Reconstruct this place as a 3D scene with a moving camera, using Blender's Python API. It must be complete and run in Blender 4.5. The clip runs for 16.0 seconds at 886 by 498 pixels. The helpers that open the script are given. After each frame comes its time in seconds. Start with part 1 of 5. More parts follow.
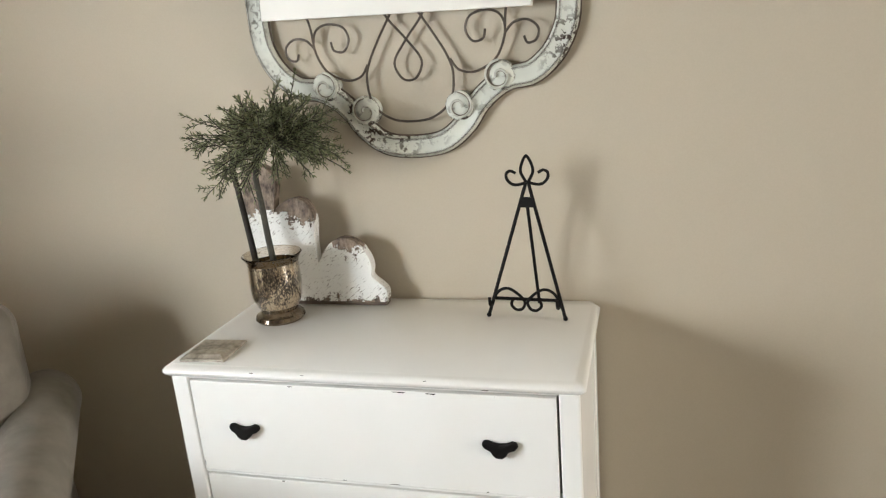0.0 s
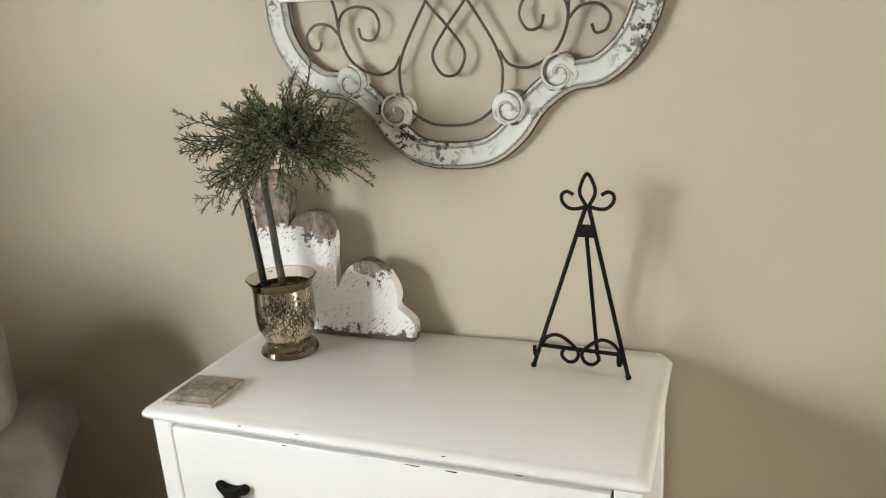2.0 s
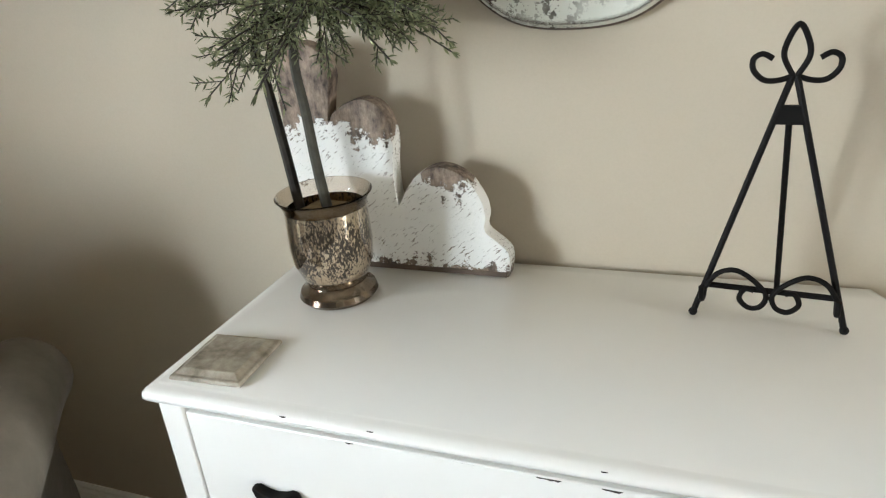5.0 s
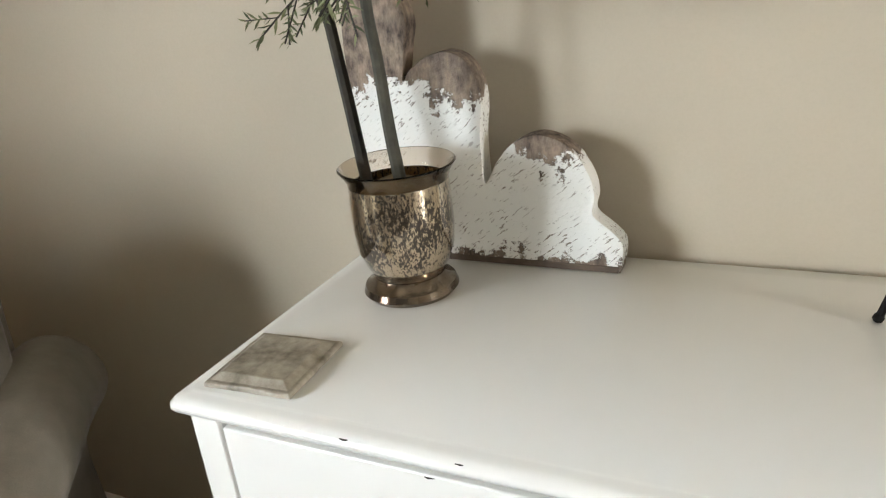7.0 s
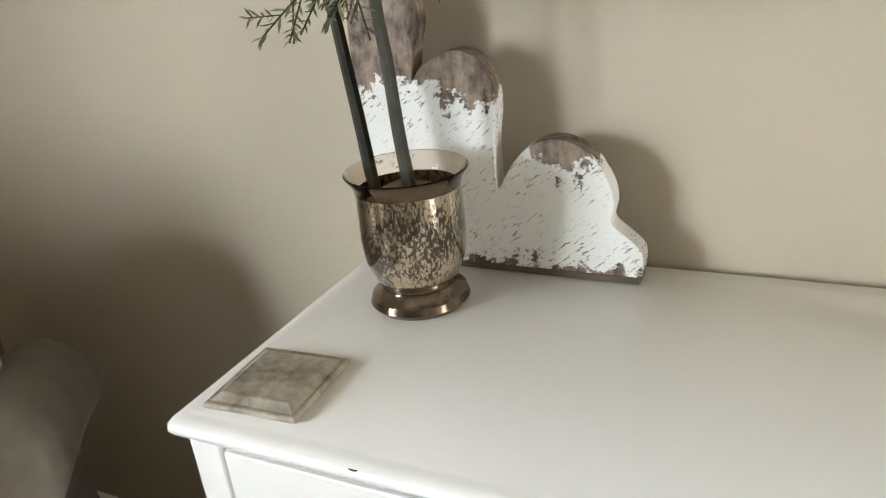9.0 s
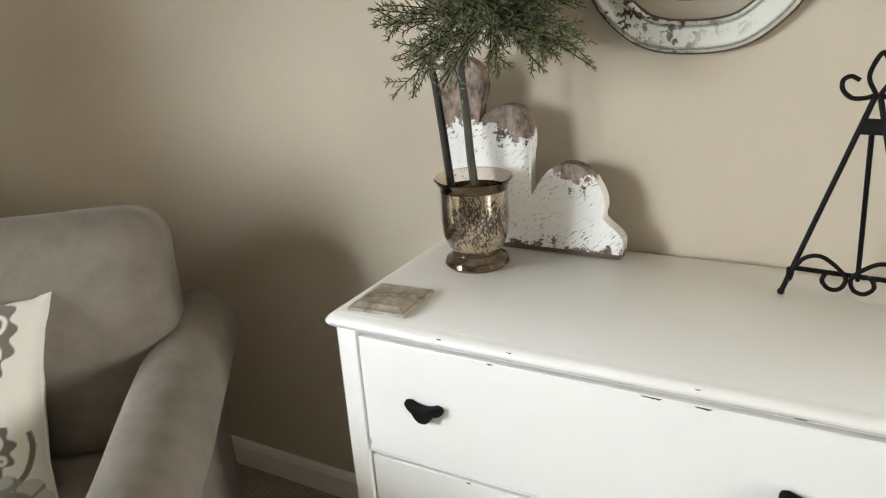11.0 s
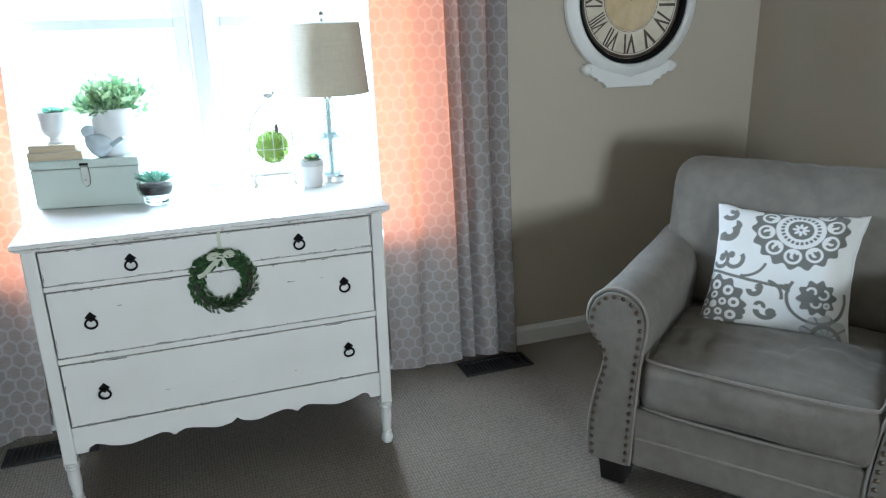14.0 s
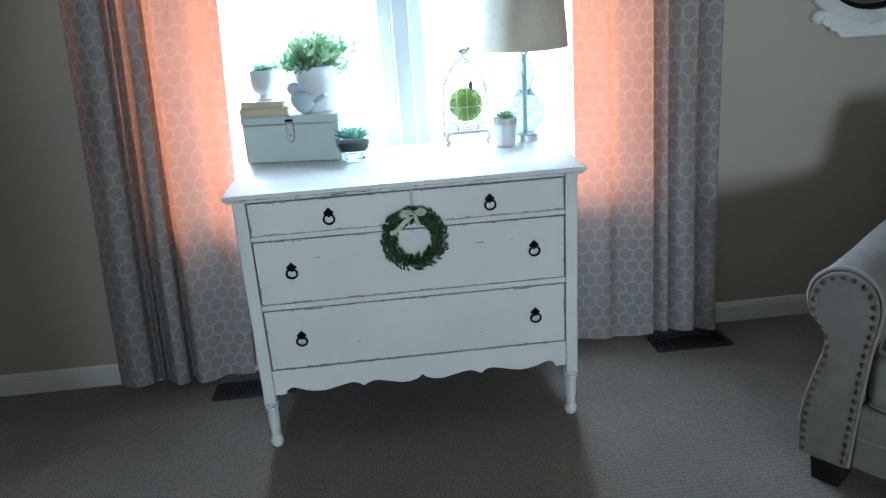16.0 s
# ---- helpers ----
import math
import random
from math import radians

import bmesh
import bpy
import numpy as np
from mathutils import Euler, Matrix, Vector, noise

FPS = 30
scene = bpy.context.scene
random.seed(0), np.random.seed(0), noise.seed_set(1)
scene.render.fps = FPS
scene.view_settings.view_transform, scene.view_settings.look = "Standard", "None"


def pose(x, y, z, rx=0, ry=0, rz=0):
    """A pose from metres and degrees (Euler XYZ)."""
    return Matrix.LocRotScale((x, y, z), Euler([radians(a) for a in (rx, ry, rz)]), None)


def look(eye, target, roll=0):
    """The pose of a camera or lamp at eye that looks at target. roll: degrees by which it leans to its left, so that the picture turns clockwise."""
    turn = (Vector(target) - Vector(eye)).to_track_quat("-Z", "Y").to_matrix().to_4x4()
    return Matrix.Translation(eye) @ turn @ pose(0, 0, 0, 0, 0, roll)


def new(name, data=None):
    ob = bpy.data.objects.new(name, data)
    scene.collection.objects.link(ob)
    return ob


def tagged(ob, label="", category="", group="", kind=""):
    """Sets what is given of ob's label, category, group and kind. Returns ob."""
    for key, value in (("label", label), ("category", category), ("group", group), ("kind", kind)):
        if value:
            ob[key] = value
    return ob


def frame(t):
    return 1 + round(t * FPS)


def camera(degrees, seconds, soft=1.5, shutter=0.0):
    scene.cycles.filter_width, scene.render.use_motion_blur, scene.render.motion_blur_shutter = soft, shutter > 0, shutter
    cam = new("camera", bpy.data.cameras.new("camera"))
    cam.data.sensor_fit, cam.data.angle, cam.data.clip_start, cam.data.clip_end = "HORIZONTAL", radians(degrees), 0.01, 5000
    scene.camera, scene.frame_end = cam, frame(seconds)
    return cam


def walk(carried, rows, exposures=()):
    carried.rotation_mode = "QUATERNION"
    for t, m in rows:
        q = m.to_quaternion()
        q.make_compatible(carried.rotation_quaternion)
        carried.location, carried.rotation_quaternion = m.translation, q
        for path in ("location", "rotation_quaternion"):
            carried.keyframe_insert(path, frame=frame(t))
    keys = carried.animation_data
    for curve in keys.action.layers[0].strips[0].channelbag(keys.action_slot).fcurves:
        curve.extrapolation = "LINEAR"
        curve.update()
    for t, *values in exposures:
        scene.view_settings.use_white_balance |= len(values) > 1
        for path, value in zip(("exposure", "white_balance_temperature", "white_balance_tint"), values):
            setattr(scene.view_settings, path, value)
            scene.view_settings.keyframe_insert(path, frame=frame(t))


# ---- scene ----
cam = camera(62.3, 16.0, soft=1.2)
PATH = [
    (0, (0.12, 0.145, 1.515), (-0.42, 1.993, 0.974), -4.8),
    (0.5, (-0.007, 0.196, 1.518), (-0.504, 2.04, 0.923), -6.1),
    (1, (-0.027, 0.25, 1.516), (-0.49, 2.095, 0.899), -5.7),
    (1.5, (0.038, 0.384, 1.502), (-0.499, 2.218, 0.912), -3.7),
    (2, (0.087, 0.468, 1.504), (-0.623, 2.255, 0.956), -3.8),
    (2.5, (0.078, 0.498, 1.504), (-0.758, 2.233, 0.967), -5.1),
    (3, (0.019, 0.542, 1.488), (-0.823, 2.269, 0.934), -5.8),
    (3.5, (-0.099, 0.655, 1.49), (-0.871, 2.407, 0.912), -6.6),
    (4, (-0.188, 0.711, 1.483), (-0.895, 2.483, 0.882), -6.7),
    (4.5, (-0.208, 0.752, 1.452), (-0.882, 2.512, 0.786), -5.7),
    (5, (-0.214, 0.822, 1.395), (-0.934, 2.505, 0.590), -5.8),
    (7.5, (-0.379, 0.998, 1.265), (-1.24, 2.643, 0.522), -6.5),
    (8, (-0.401, 1.028, 1.255), (-1.227, 2.676, 0.482), -6.3),
    (8.5, (-0.396, 1.018, 1.268), (-1.229, 2.652, 0.469), -6.3),
    (11, (-0.174, 0.542, 1.386), (-1.121, 2.166, 0.706), -4.0),
    (11.5, (-0.073, 0.236, 1.4), (-1.148, 1.773, 0.705), -2.8),
    (12, (0.055, 0.052, 1.414), (-1.224, 1.408, 0.689), -2.0),
    (12.5, (0.139, -0.191, 1.437), (-1.29, 1.007, 0.715), -0.5),
    (13, (0.132, -0.383, 1.471), (-1.452, 0.64, 0.804), -0.9),
    (13.5, (0.095, -0.566, 1.484), (-1.615, 0.267, 0.865), -1.4),
    (14, (0.091, -0.69, 1.489), (-1.707, -0.059, 0.883), -1.5),
    (14.5, (0.094, -0.748, 1.486), (-1.755, -0.299, 0.869), -1.9),
    (15, (0.062, -0.757, 1.478), (-1.807, -0.441, 0.841), -2.6),
    (15.5, (0.017, -0.741, 1.47), (-1.856, -0.515, 0.807), -3.1),
    (16, (-0.004, -0.709, 1.46), (-1.88, -0.561, 0.78), -3.8),
]
EXPOSURES = [
    (0.0, -0.62, 6450, 10), (2.0, -0.60, 6450, 10), (2.6, -0.58, 6250, 9), (3.5, -0.56, 6150, 8), (5.0, -0.54, 6100, 7), (7.5, -0.55, 6350, 9), (8.5, -0.55, 6300, 9),
    (11.0, -0.56, 6350, 9), (12.0, -0.44, 6550, 10), (12.5, -0.44, 6700, 11), (13.0, -0.59, 6350, 9), (13.5, -0.71, 5500, 5), (14.0, -0.98, 5050, 3),
    (14.5, -1.19, 4720, 1), (15.0, -1.34, 4700, 1), (16.0, -1.44, 4700, 1),
]
walk(cam, [(t, look(eye, target, roll)) for t, eye, target, roll in PATH], EXPOSURES)

# ---- light ----
XW, YN = -2.783, 1.910          # inner faces of the west and north walls
# the unseen far walls and ceiling stand well out to weaken bounced light
XE, YS, ZC = 8.00, -7.00, 4.20  # east wall, south wall, ceiling
WIN_W = (-1.54, 0.36, 0.60, 2.12)   # west window: y0, y1, z0, z1
WIN_E = (-1.22, 0.08, 0.65, 2.10)   # east window

world = bpy.data.worlds.new("sky")
scene.world = world
world.use_nodes = True
wn = world.node_tree
sky = wn.nodes.new("ShaderNodeTexSky")
sky.sky_type, sky.sun_disc = "NISHITA", False
sky.sun_elevation, sky.sun_rotation = radians(52), radians(-90)
wn.links.new(sky.outputs[0], wn.nodes["Background"].inputs[0])
wn.nodes["Background"].inputs[1].default_value = 0.1

sun = new("sun", bpy.data.lights.new("sun", "SUN"))
sun.data.energy, sun.data.angle, sun.data.color = 0.8, radians(12), (1.0, 0.96, 0.9)
sun.matrix_world = look((-6, -0.6, 8), (0, -0.6, 0.4))


def window_light(name, eye, target, w, h, power, colour, spread=180):
    ob = new(name, bpy.data.lights.new(name, "AREA"))
    ob.data.shape, ob.data.size, ob.data.size_y = "RECTANGLE", w, h
    ob.data.energy, ob.data.color = power, colour
    ob.data.spread = radians(spread)
    ob.matrix_world = look(eye, target)
    return ob


window_light("west_daylight", (XW - 0.22, -0.59, 1.36), (0, -0.59, 1.36), 1.89, 1.51, 780, (0.90, 0.96, 1.0))
window_light("east_daylight", (XE + 0.20, -0.57, 1.375), (0, -0.57, 1.375), 1.22, 1.36, 262, (1.0, 0.96, 0.89), 90)


# ---- materials ----
def nodes_of(name):
    m = bpy.data.materials.new(name)
    m.use_nodes = True
    return m, m.node_tree, m.node_tree.nodes["Principled BSDF"]


def node(nt, kind, **inputs):
    n = nt.nodes.new("ShaderNode" + kind)
    for k, v in inputs.items():
        key = int(k[1:]) if k[0] == "i" and k[1:].isdigit() else k.replace("_", " ")
        if isinstance(v, bpy.types.NodeSocket):
            nt.links.new(v, n.inputs[key])
        else:
            n.inputs[key].default_value = v
    return n


def op(nt, operation, a, b=0.0, c=0.0):
    n = nt.nodes.new("ShaderNodeMath")
    n.operation = operation
    for k, v in enumerate((a, b, c)):
        if isinstance(v, bpy.types.NodeSocket):
            nt.links.new(v, n.inputs[k])
        else:
            n.inputs[k].default_value = v
    return n.outputs[0]


def ramp(nt, fac, lo, hi):
    n = node(nt, "MapRange", Value=fac, From_Min=lo, From_Max=hi)
    return n.outputs[0]


def mixed(nt, fac, a, b):
    n = nt.nodes.new("ShaderNodeMix")
    n.data_type = "RGBA"
    for key, v in ((0, fac), (6, a), (7, b)):
        if isinstance(v, bpy.types.NodeSocket):
            nt.links.new(v, n.inputs[key])
        else:
            n.inputs[key].default_value = (*v, 1) if isinstance(v, tuple) and len(v) == 3 else v
    return n.outputs[2]


def coords(nt, which="Object", scale=None):
    c = nt.nodes.new("ShaderNodeTexCoord").outputs[which]
    if scale:
        c = node(nt, "Mapping", Vector=c, Scale=scale).outputs[0]
    return c


def noise_of(nt, vec, scale, detail=4.0, rough=0.55):
    return node(nt, "TexNoise", Vector=vec, Scale=scale, Detail=detail, Roughness=rough).outputs[0]


def bump(nt, bsdf, height, strength, distance=0.002):
    b = node(nt, "Bump", Height=height, Strength=strength, Distance=distance)
    nt.links.new(b.outputs[0], bsdf.inputs["Normal"])


def surface(name, a, b, rough=0.6, grain=60.0, blotch=4.0, metal=0.0, relief=0.15, depth=0.001, spec=0.5, stretch=None, sheen=0.0):
    """Two colours mixed by a large blotch and a fine grain, with a fine relief."""
    m, nt, p = nodes_of(name)
    c = coords(nt, "Object", stretch)
    big, fine = noise_of(nt, c, blotch, 5), noise_of(nt, c, grain, 3)
    f = op(nt, "ADD", op(nt, "MULTIPLY", big, 0.65), op(nt, "MULTIPLY", fine, 0.35))
    nt.links.new(mixed(nt, ramp(nt, f, 0.36, 0.64), a, b), p.inputs["Base Color"])
    nt.links.new(op(nt, "MULTIPLY_ADD", big, 0.2, rough - 0.1), p.inputs["Roughness"])
    p.inputs["Metallic"].default_value, p.inputs["Specular IOR Level"].default_value = metal, spec
    if sheen:
        p.inputs["Sheen Weight"].default_value, p.inputs["Sheen Roughness"].default_value = sheen, 0.4
    if relief:
        bump(nt, p, fine, relief, depth)
    return m


def chipped(name, paint, under, edge=0.004, amount=0.5, spots=0.70, rough=0.45, relief=0.25, tint=None, flake=75):
    """Old paint, worn through to the dark wood along its edges and in a few spots."""
    m, nt, p = nodes_of(name)
    c = coords(nt)
    bev = node(nt, "Bevel", Radius=edge)
    geo = nt.nodes.new("ShaderNodeNewGeometry")
    d = nt.nodes.new("ShaderNodeVectorMath")
    d.operation = "DOT_PRODUCT"
    nt.links.new(bev.outputs[0], d.inputs[0])
    nt.links.new(geo.outputs["Normal"], d.inputs[1])
    at_edge = ramp(nt, d.outputs["Value"], 0.995, 0.86)
    n1 = noise_of(nt, c, 22, 6, 0.7)
    n2 = noise_of(nt, c, flake, 5, 0.7)
    wear = op(nt, "MULTIPLY", at_edge, ramp(nt, n1, 0.66 - 0.3 * amount, 0.72 - 0.3 * amount))
    spot = op(nt, "MULTIPLY", ramp(nt, n2, spots, spots + 0.02), ramp(nt, noise_of(nt, c, 5), 0.40, 0.55))
    mask = op(nt, "MAXIMUM", ramp(nt, wear, 0.25, 0.45), spot)
    soil = noise_of(nt, c, 3.2, 6)
    coat = mixed(nt, ramp(nt, soil, 0.35, 0.75), paint, tint or tuple(v * 0.9 for v in paint))
    nt.links.new(mixed(nt, mask, coat, under), p.inputs["Base Color"])
    nt.links.new(op(nt, "MULTIPLY_ADD", mask, 0.3, rough), p.inputs["Roughness"])
    h = op(nt, "SUBTRACT", op(nt, "MULTIPLY", noise_of(nt, node(nt, "Mapping", Vector=c, Scale=(1, 1, 0.25)).outputs[0], 60, 4), 0.4), mask)
    bump(nt, p, h, relief, 0.0012)
    return m


def glass(name, colour=(1, 1, 1), rough=0.02, ior=1.45):
    m, nt, p = nodes_of(name)
    p.inputs["Base Color"].default_value = (*colour, 1)
    p.inputs["Transmission Weight"].default_value, p.inputs["Roughness"].default_value, p.inputs["IOR"].default_value = 1.0, rough, ior
    return m


WALL = surface("wall_paint", (0.437, 0.384, 0.298), (0.467, 0.409, 0.318), 0.75, 240, 0.8, relief=0.12, depth=0.0006, spec=0.3)
CEILING = surface("ceiling_paint", (0.78, 0.77, 0.74), (0.82, 0.81, 0.78), 0.9, 160, 1.0, relief=0.2)
TRIM = surface("trim_paint", (0.72, 0.70, 0.66), (0.78, 0.76, 0.72), 0.4, 40, 3)
SASH = surface("sash_paint", (0.74, 0.76, 0.78), (0.80, 0.81, 0.82), 0.35, 40, 3)
PAINT_A = chipped("old_white_paint_cream", (0.85, 0.842, 0.812), (0.10, 0.07, 0.05), 0.003, 0.3, 0.75, 0.26, 0.10, (0.815, 0.80, 0.76))
PAINT_B = chipped("old_white_paint", (0.80, 0.775, 0.715), (0.05, 0.036, 0.03), 0.0035, 0.6, 0.72, 0.28, 0.12, (0.74, 0.71, 0.635))
GAP = surface("bare_dark_wood", (0.016, 0.012, 0.010), (0.04, 0.028, 0.022), 0.8, 30, 5)
IRON = surface("black_iron", (0.005, 0.0045, 0.0045), (0.010, 0.009, 0.008), 0.6, 90, 8, metal=0.0, relief=0.3, spec=0.08)
WIRE = surface("brown_wire", (0.05, 0.040, 0.031), (0.12, 0.096, 0.075), 0.55, 60, 9, metal=0.5)
FRAME_PAINT = chipped("distressed_white", (0.63, 0.64, 0.57), (0.045, 0.030, 0.021), 0.010, 1.25, 0.52, 0.6, 0.8, (0.47, 0.485, 0.42), 42)
RIDGE_PAINT = surface("ridge_paint", (0.34, 0.34, 0.29), (0.60, 0.60, 0.53), 0.6, 120, 30, relief=0.4)
CLOCK_WHITE = chipped("clock_white", (0.80, 0.78, 0.72), (0.2, 0.15, 0.1), 0.004, 0.25, 0.75, 0.5, 0.3)
BROWN_EDGE = surface("dark_brown_edge", (0.05, 0.035, 0.025), (0.12, 0.085, 0.06), 0.7, 60, 12, relief=0.4)
STEM = surface("stem_bark", (0.012, 0.010, 0.007), (0.042, 0.034, 0.023), 0.8, 90, 14, relief=0.5)
STEM_GREEN = surface("green_stem_bark", (0.024, 0.023, 0.016), (0.060, 0.056, 0.040), 0.8, 90, 14, relief=0.5)
MOSS = surface("dry_moss", (0.10, 0.065, 0.022), (0.26, 0.175, 0.07), 0.95, 160, 34, relief=0.8, depth=0.004)
BOX_PAINT = chipped("mint_box_paint", (0.56, 0.62, 0.56), (0.06, 0.05, 0.045), 0.003, 0.3, 0.74, 0.5, 0.2)
CERAMIC = surface("white_ceramic", (0.72, 0.71, 0.69), (0.79, 0.78, 0.76), 0.22, 20, 4, relief=0.03)
CERAMIC_BLUE = surface("pale_blue_ceramic", (0.50, 0.57, 0.61), (0.60, 0.66, 0.69), 0.25, 30, 10, relief=0.05)
CONCRETE = surface("grey_concrete", (0.42, 0.41, 0.40), (0.55, 0.54, 0.52), 0.85, 120, 18, relief=0.3)
SOIL = surface("dark_soil", (0.045, 0.035, 0.028), (0.10, 0.075, 0.055), 0.95, 150, 30, relief=0.9, depth=0.004)
PAPER = surface("aged_paper", (0.50, 0.41, 0.26), (0.64, 0.54, 0.38), 0.9, 90, 6, stretch=(1, 1, 40), relief=0.4)
COVER = surface("book_cloth", (0.54, 0.49, 0.39), (0.62, 0.57, 0.47), 0.8, 200, 6, relief=0.3)
STONE = surface("worn_limestone", (0.14, 0.118, 0.085), (0.44, 0.395, 0.32), 0.5, 90, 20, relief=0.5, depth=0.002)
STEEL = surface("brushed_steel", (0.55, 0.54, 0.52), (0.66, 0.65, 0.63), 0.3, 70, 6, metal=1.0, stretch=(1, 1, 0.05))
BRASS = surface("antique_brass_nail", (0.10, 0.075, 0.055), (0.22, 0.17, 0.12), 0.35, 60, 20, metal=0.9, relief=0.2)
CAGE_WHITE = surface("cage_paint", (0.34, 0.30, 0.25), (0.60, 0.56, 0.49), 0.5, 60, 12, relief=0.2)
FOOT = surface("dark_wood_foot", (0.007, 0.005, 0.004), (0.014, 0.011, 0.009), 0.5, 40, 8, spec=0.2)
VENT = surface("black_metal_grille", (0.015, 0.014, 0.014), (0.03, 0.028, 0.026), 0.5, 60, 8, metal=0.3)
DIAL = surface("aged_dial", (0.56, 0.49, 0.36), (0.72, 0.66, 0.52), 0.7, 40, 6, relief=0.1)
MEDALLION = surface("yellowed_medallion", (0.50, 0.37, 0.20), (0.62, 0.49, 0.29), 0.7, 30, 8, relief=0.15)
RIBBON = surface("sage_ribbon", (0.50, 0.52, 0.38), (0.64, 0.65, 0.50), 0.7, 220, 12)
LATCH = surface("latch_metal", (0.50, 0.52, 0.48), (0.62, 0.63, 0.58), 0.45, 60, 14, metal=0.2)
CLEAR = glass("clear_glass", (0.80, 0.90, 0.90))


def seeded_glass():
    """Pale glass with bubbles and a silvery bloom."""
    m, nt, p = nodes_of("seeded_glass")
    c = coords(nt)
    dots = node(nt, "TexVoronoi", Vector=c, Scale=190.0)
    f = ramp(nt, dots.outputs[0], 0.35, 0.25)
    nt.links.new(mixed(nt, f, (0.60, 0.70, 0.68), (0.30, 0.36, 0.35)), p.inputs["Base Color"])
    nt.links.new(op(nt, "MULTIPLY_ADD", f, -0.35, 0.70), p.inputs["Transmission Weight"])
    p.inputs["Roughness"].default_value, p.inputs["IOR"].default_value = 0.12, 1.4
    bump(nt, p, f, 0.3, 0.001)
    return m


SEEDED = seeded_glass()
PANE = glass("window_glass", (0.97, 0.99, 1.0), 0.0)


def leaf_material(name, dark, light, trans=0.25):
    m, nt, p = nodes_of(name)
    geo = nt.nodes.new("ShaderNodeNewGeometry")
    c = mixed(nt, geo.outputs["Random Per Island"], dark, light)
    nt.links.new(c, p.inputs["Base Color"])
    p.inputs["Roughness"].default_value = 0.55
    t = node(nt, "BsdfTranslucent", Color=c)
    mx = node(nt, "MixShader", i0=trans, i1=p.outputs[0], i2=t.outputs[0])
    nt.links.new(mx.outputs[0], nt.nodes["Material Output"].inputs[0])
    return m


NEEDLE = leaf_material("rosemary_needles", (0.05, 0.062, 0.028), (0.22, 0.24, 0.12), 0.25)
FERN = leaf_material("bright_leaves", (0.06, 0.13, 0.05), (0.30, 0.38, 0.19), 0.4)
SUCCULENT = leaf_material("succulent_leaves", (0.10, 0.24, 0.17), (0.26, 0.42, 0.30), 0.25)
BOXWOOD = leaf_material("boxwood_leaves", (0.02, 0.055, 0.018), (0.07, 0.15, 0.04), 0.15)
BALL = leaf_material("moss_ball_tufts", (0.14, 0.22, 0.03), (0.30, 0.40, 0.08), 0.3)


def carpet():
    m, nt, p = nodes_of("loop_carpet")
    c = coords(nt)
    rows = node(nt, "TexVoronoi", Vector=node(nt, "Mapping", Vector=c, Rotation=(0, 0, 0.0), Scale=(1.0, 1.6, 1)).outputs[0], Scale=58.0, Randomness=0.3)
    big = noise_of(nt, c, 1.6, 5)
    fine = noise_of(nt, c, 320, 2)
    f = op(nt, "ADD", op(nt, "MULTIPLY", rows.outputs[0], 0.55), op(nt, "ADD", op(nt, "MULTIPLY", big, 0.35), op(nt, "MULTIPLY", fine, 0.25)))
    nt.links.new(mixed(nt, ramp(nt, f, 0.25, 0.85), (0.305, 0.262, 0.205), (0.088, 0.074, 0.056)), p.inputs["Base Color"])
    p.inputs["Roughness"].default_value, p.inputs["Specular IOR Level"].default_value = 0.95, 0.2
    p.inputs["Sheen Weight"].default_value = 0.15
    bump(nt, p, op(nt, "SUBTRACT", op(nt, "MULTIPLY", fine, 0.4), rows.outputs[0]), 0.8, 0.005)
    return m


CARPET = carpet()


def velvet():
    m, nt, p = nodes_of("taupe_velvet")
    c = coords(nt)
    big, mid, fine = noise_of(nt, c, 4.5, 6, 0.65), noise_of(nt, c, 22, 5), noise_of(nt, c, 420, 2)
    f = op(nt, "ADD", op(nt, "MULTIPLY", big, 0.55), op(nt, "ADD", op(nt, "MULTIPLY", mid, 0.3), op(nt, "MULTIPLY", fine, 0.15)))
    nt.links.new(mixed(nt, ramp(nt, f, 0.35, 0.66), (0.138, 0.121, 0.097), (0.226, 0.203, 0.168)), p.inputs["Base Color"])
    p.inputs["Roughness"].default_value, p.inputs["Specular IOR Level"].default_value = 0.85, 0.25
    p.inputs["Sheen Weight"].default_value, p.inputs["Sheen Roughness"].default_value = 0.28, 0.3
    bump(nt, p, op(nt, "ADD", op(nt, "MULTIPLY", mid, 0.7), op(nt, "MULTIPLY", fine, 0.3)), 0.45, 0.006)
    return m


VELVET = velvet()
PIPING = surface("velvet_piping", (0.20, 0.175, 0.145), (0.28, 0.245, 0.205), 0.85, 300, 12, sheen=0.3)


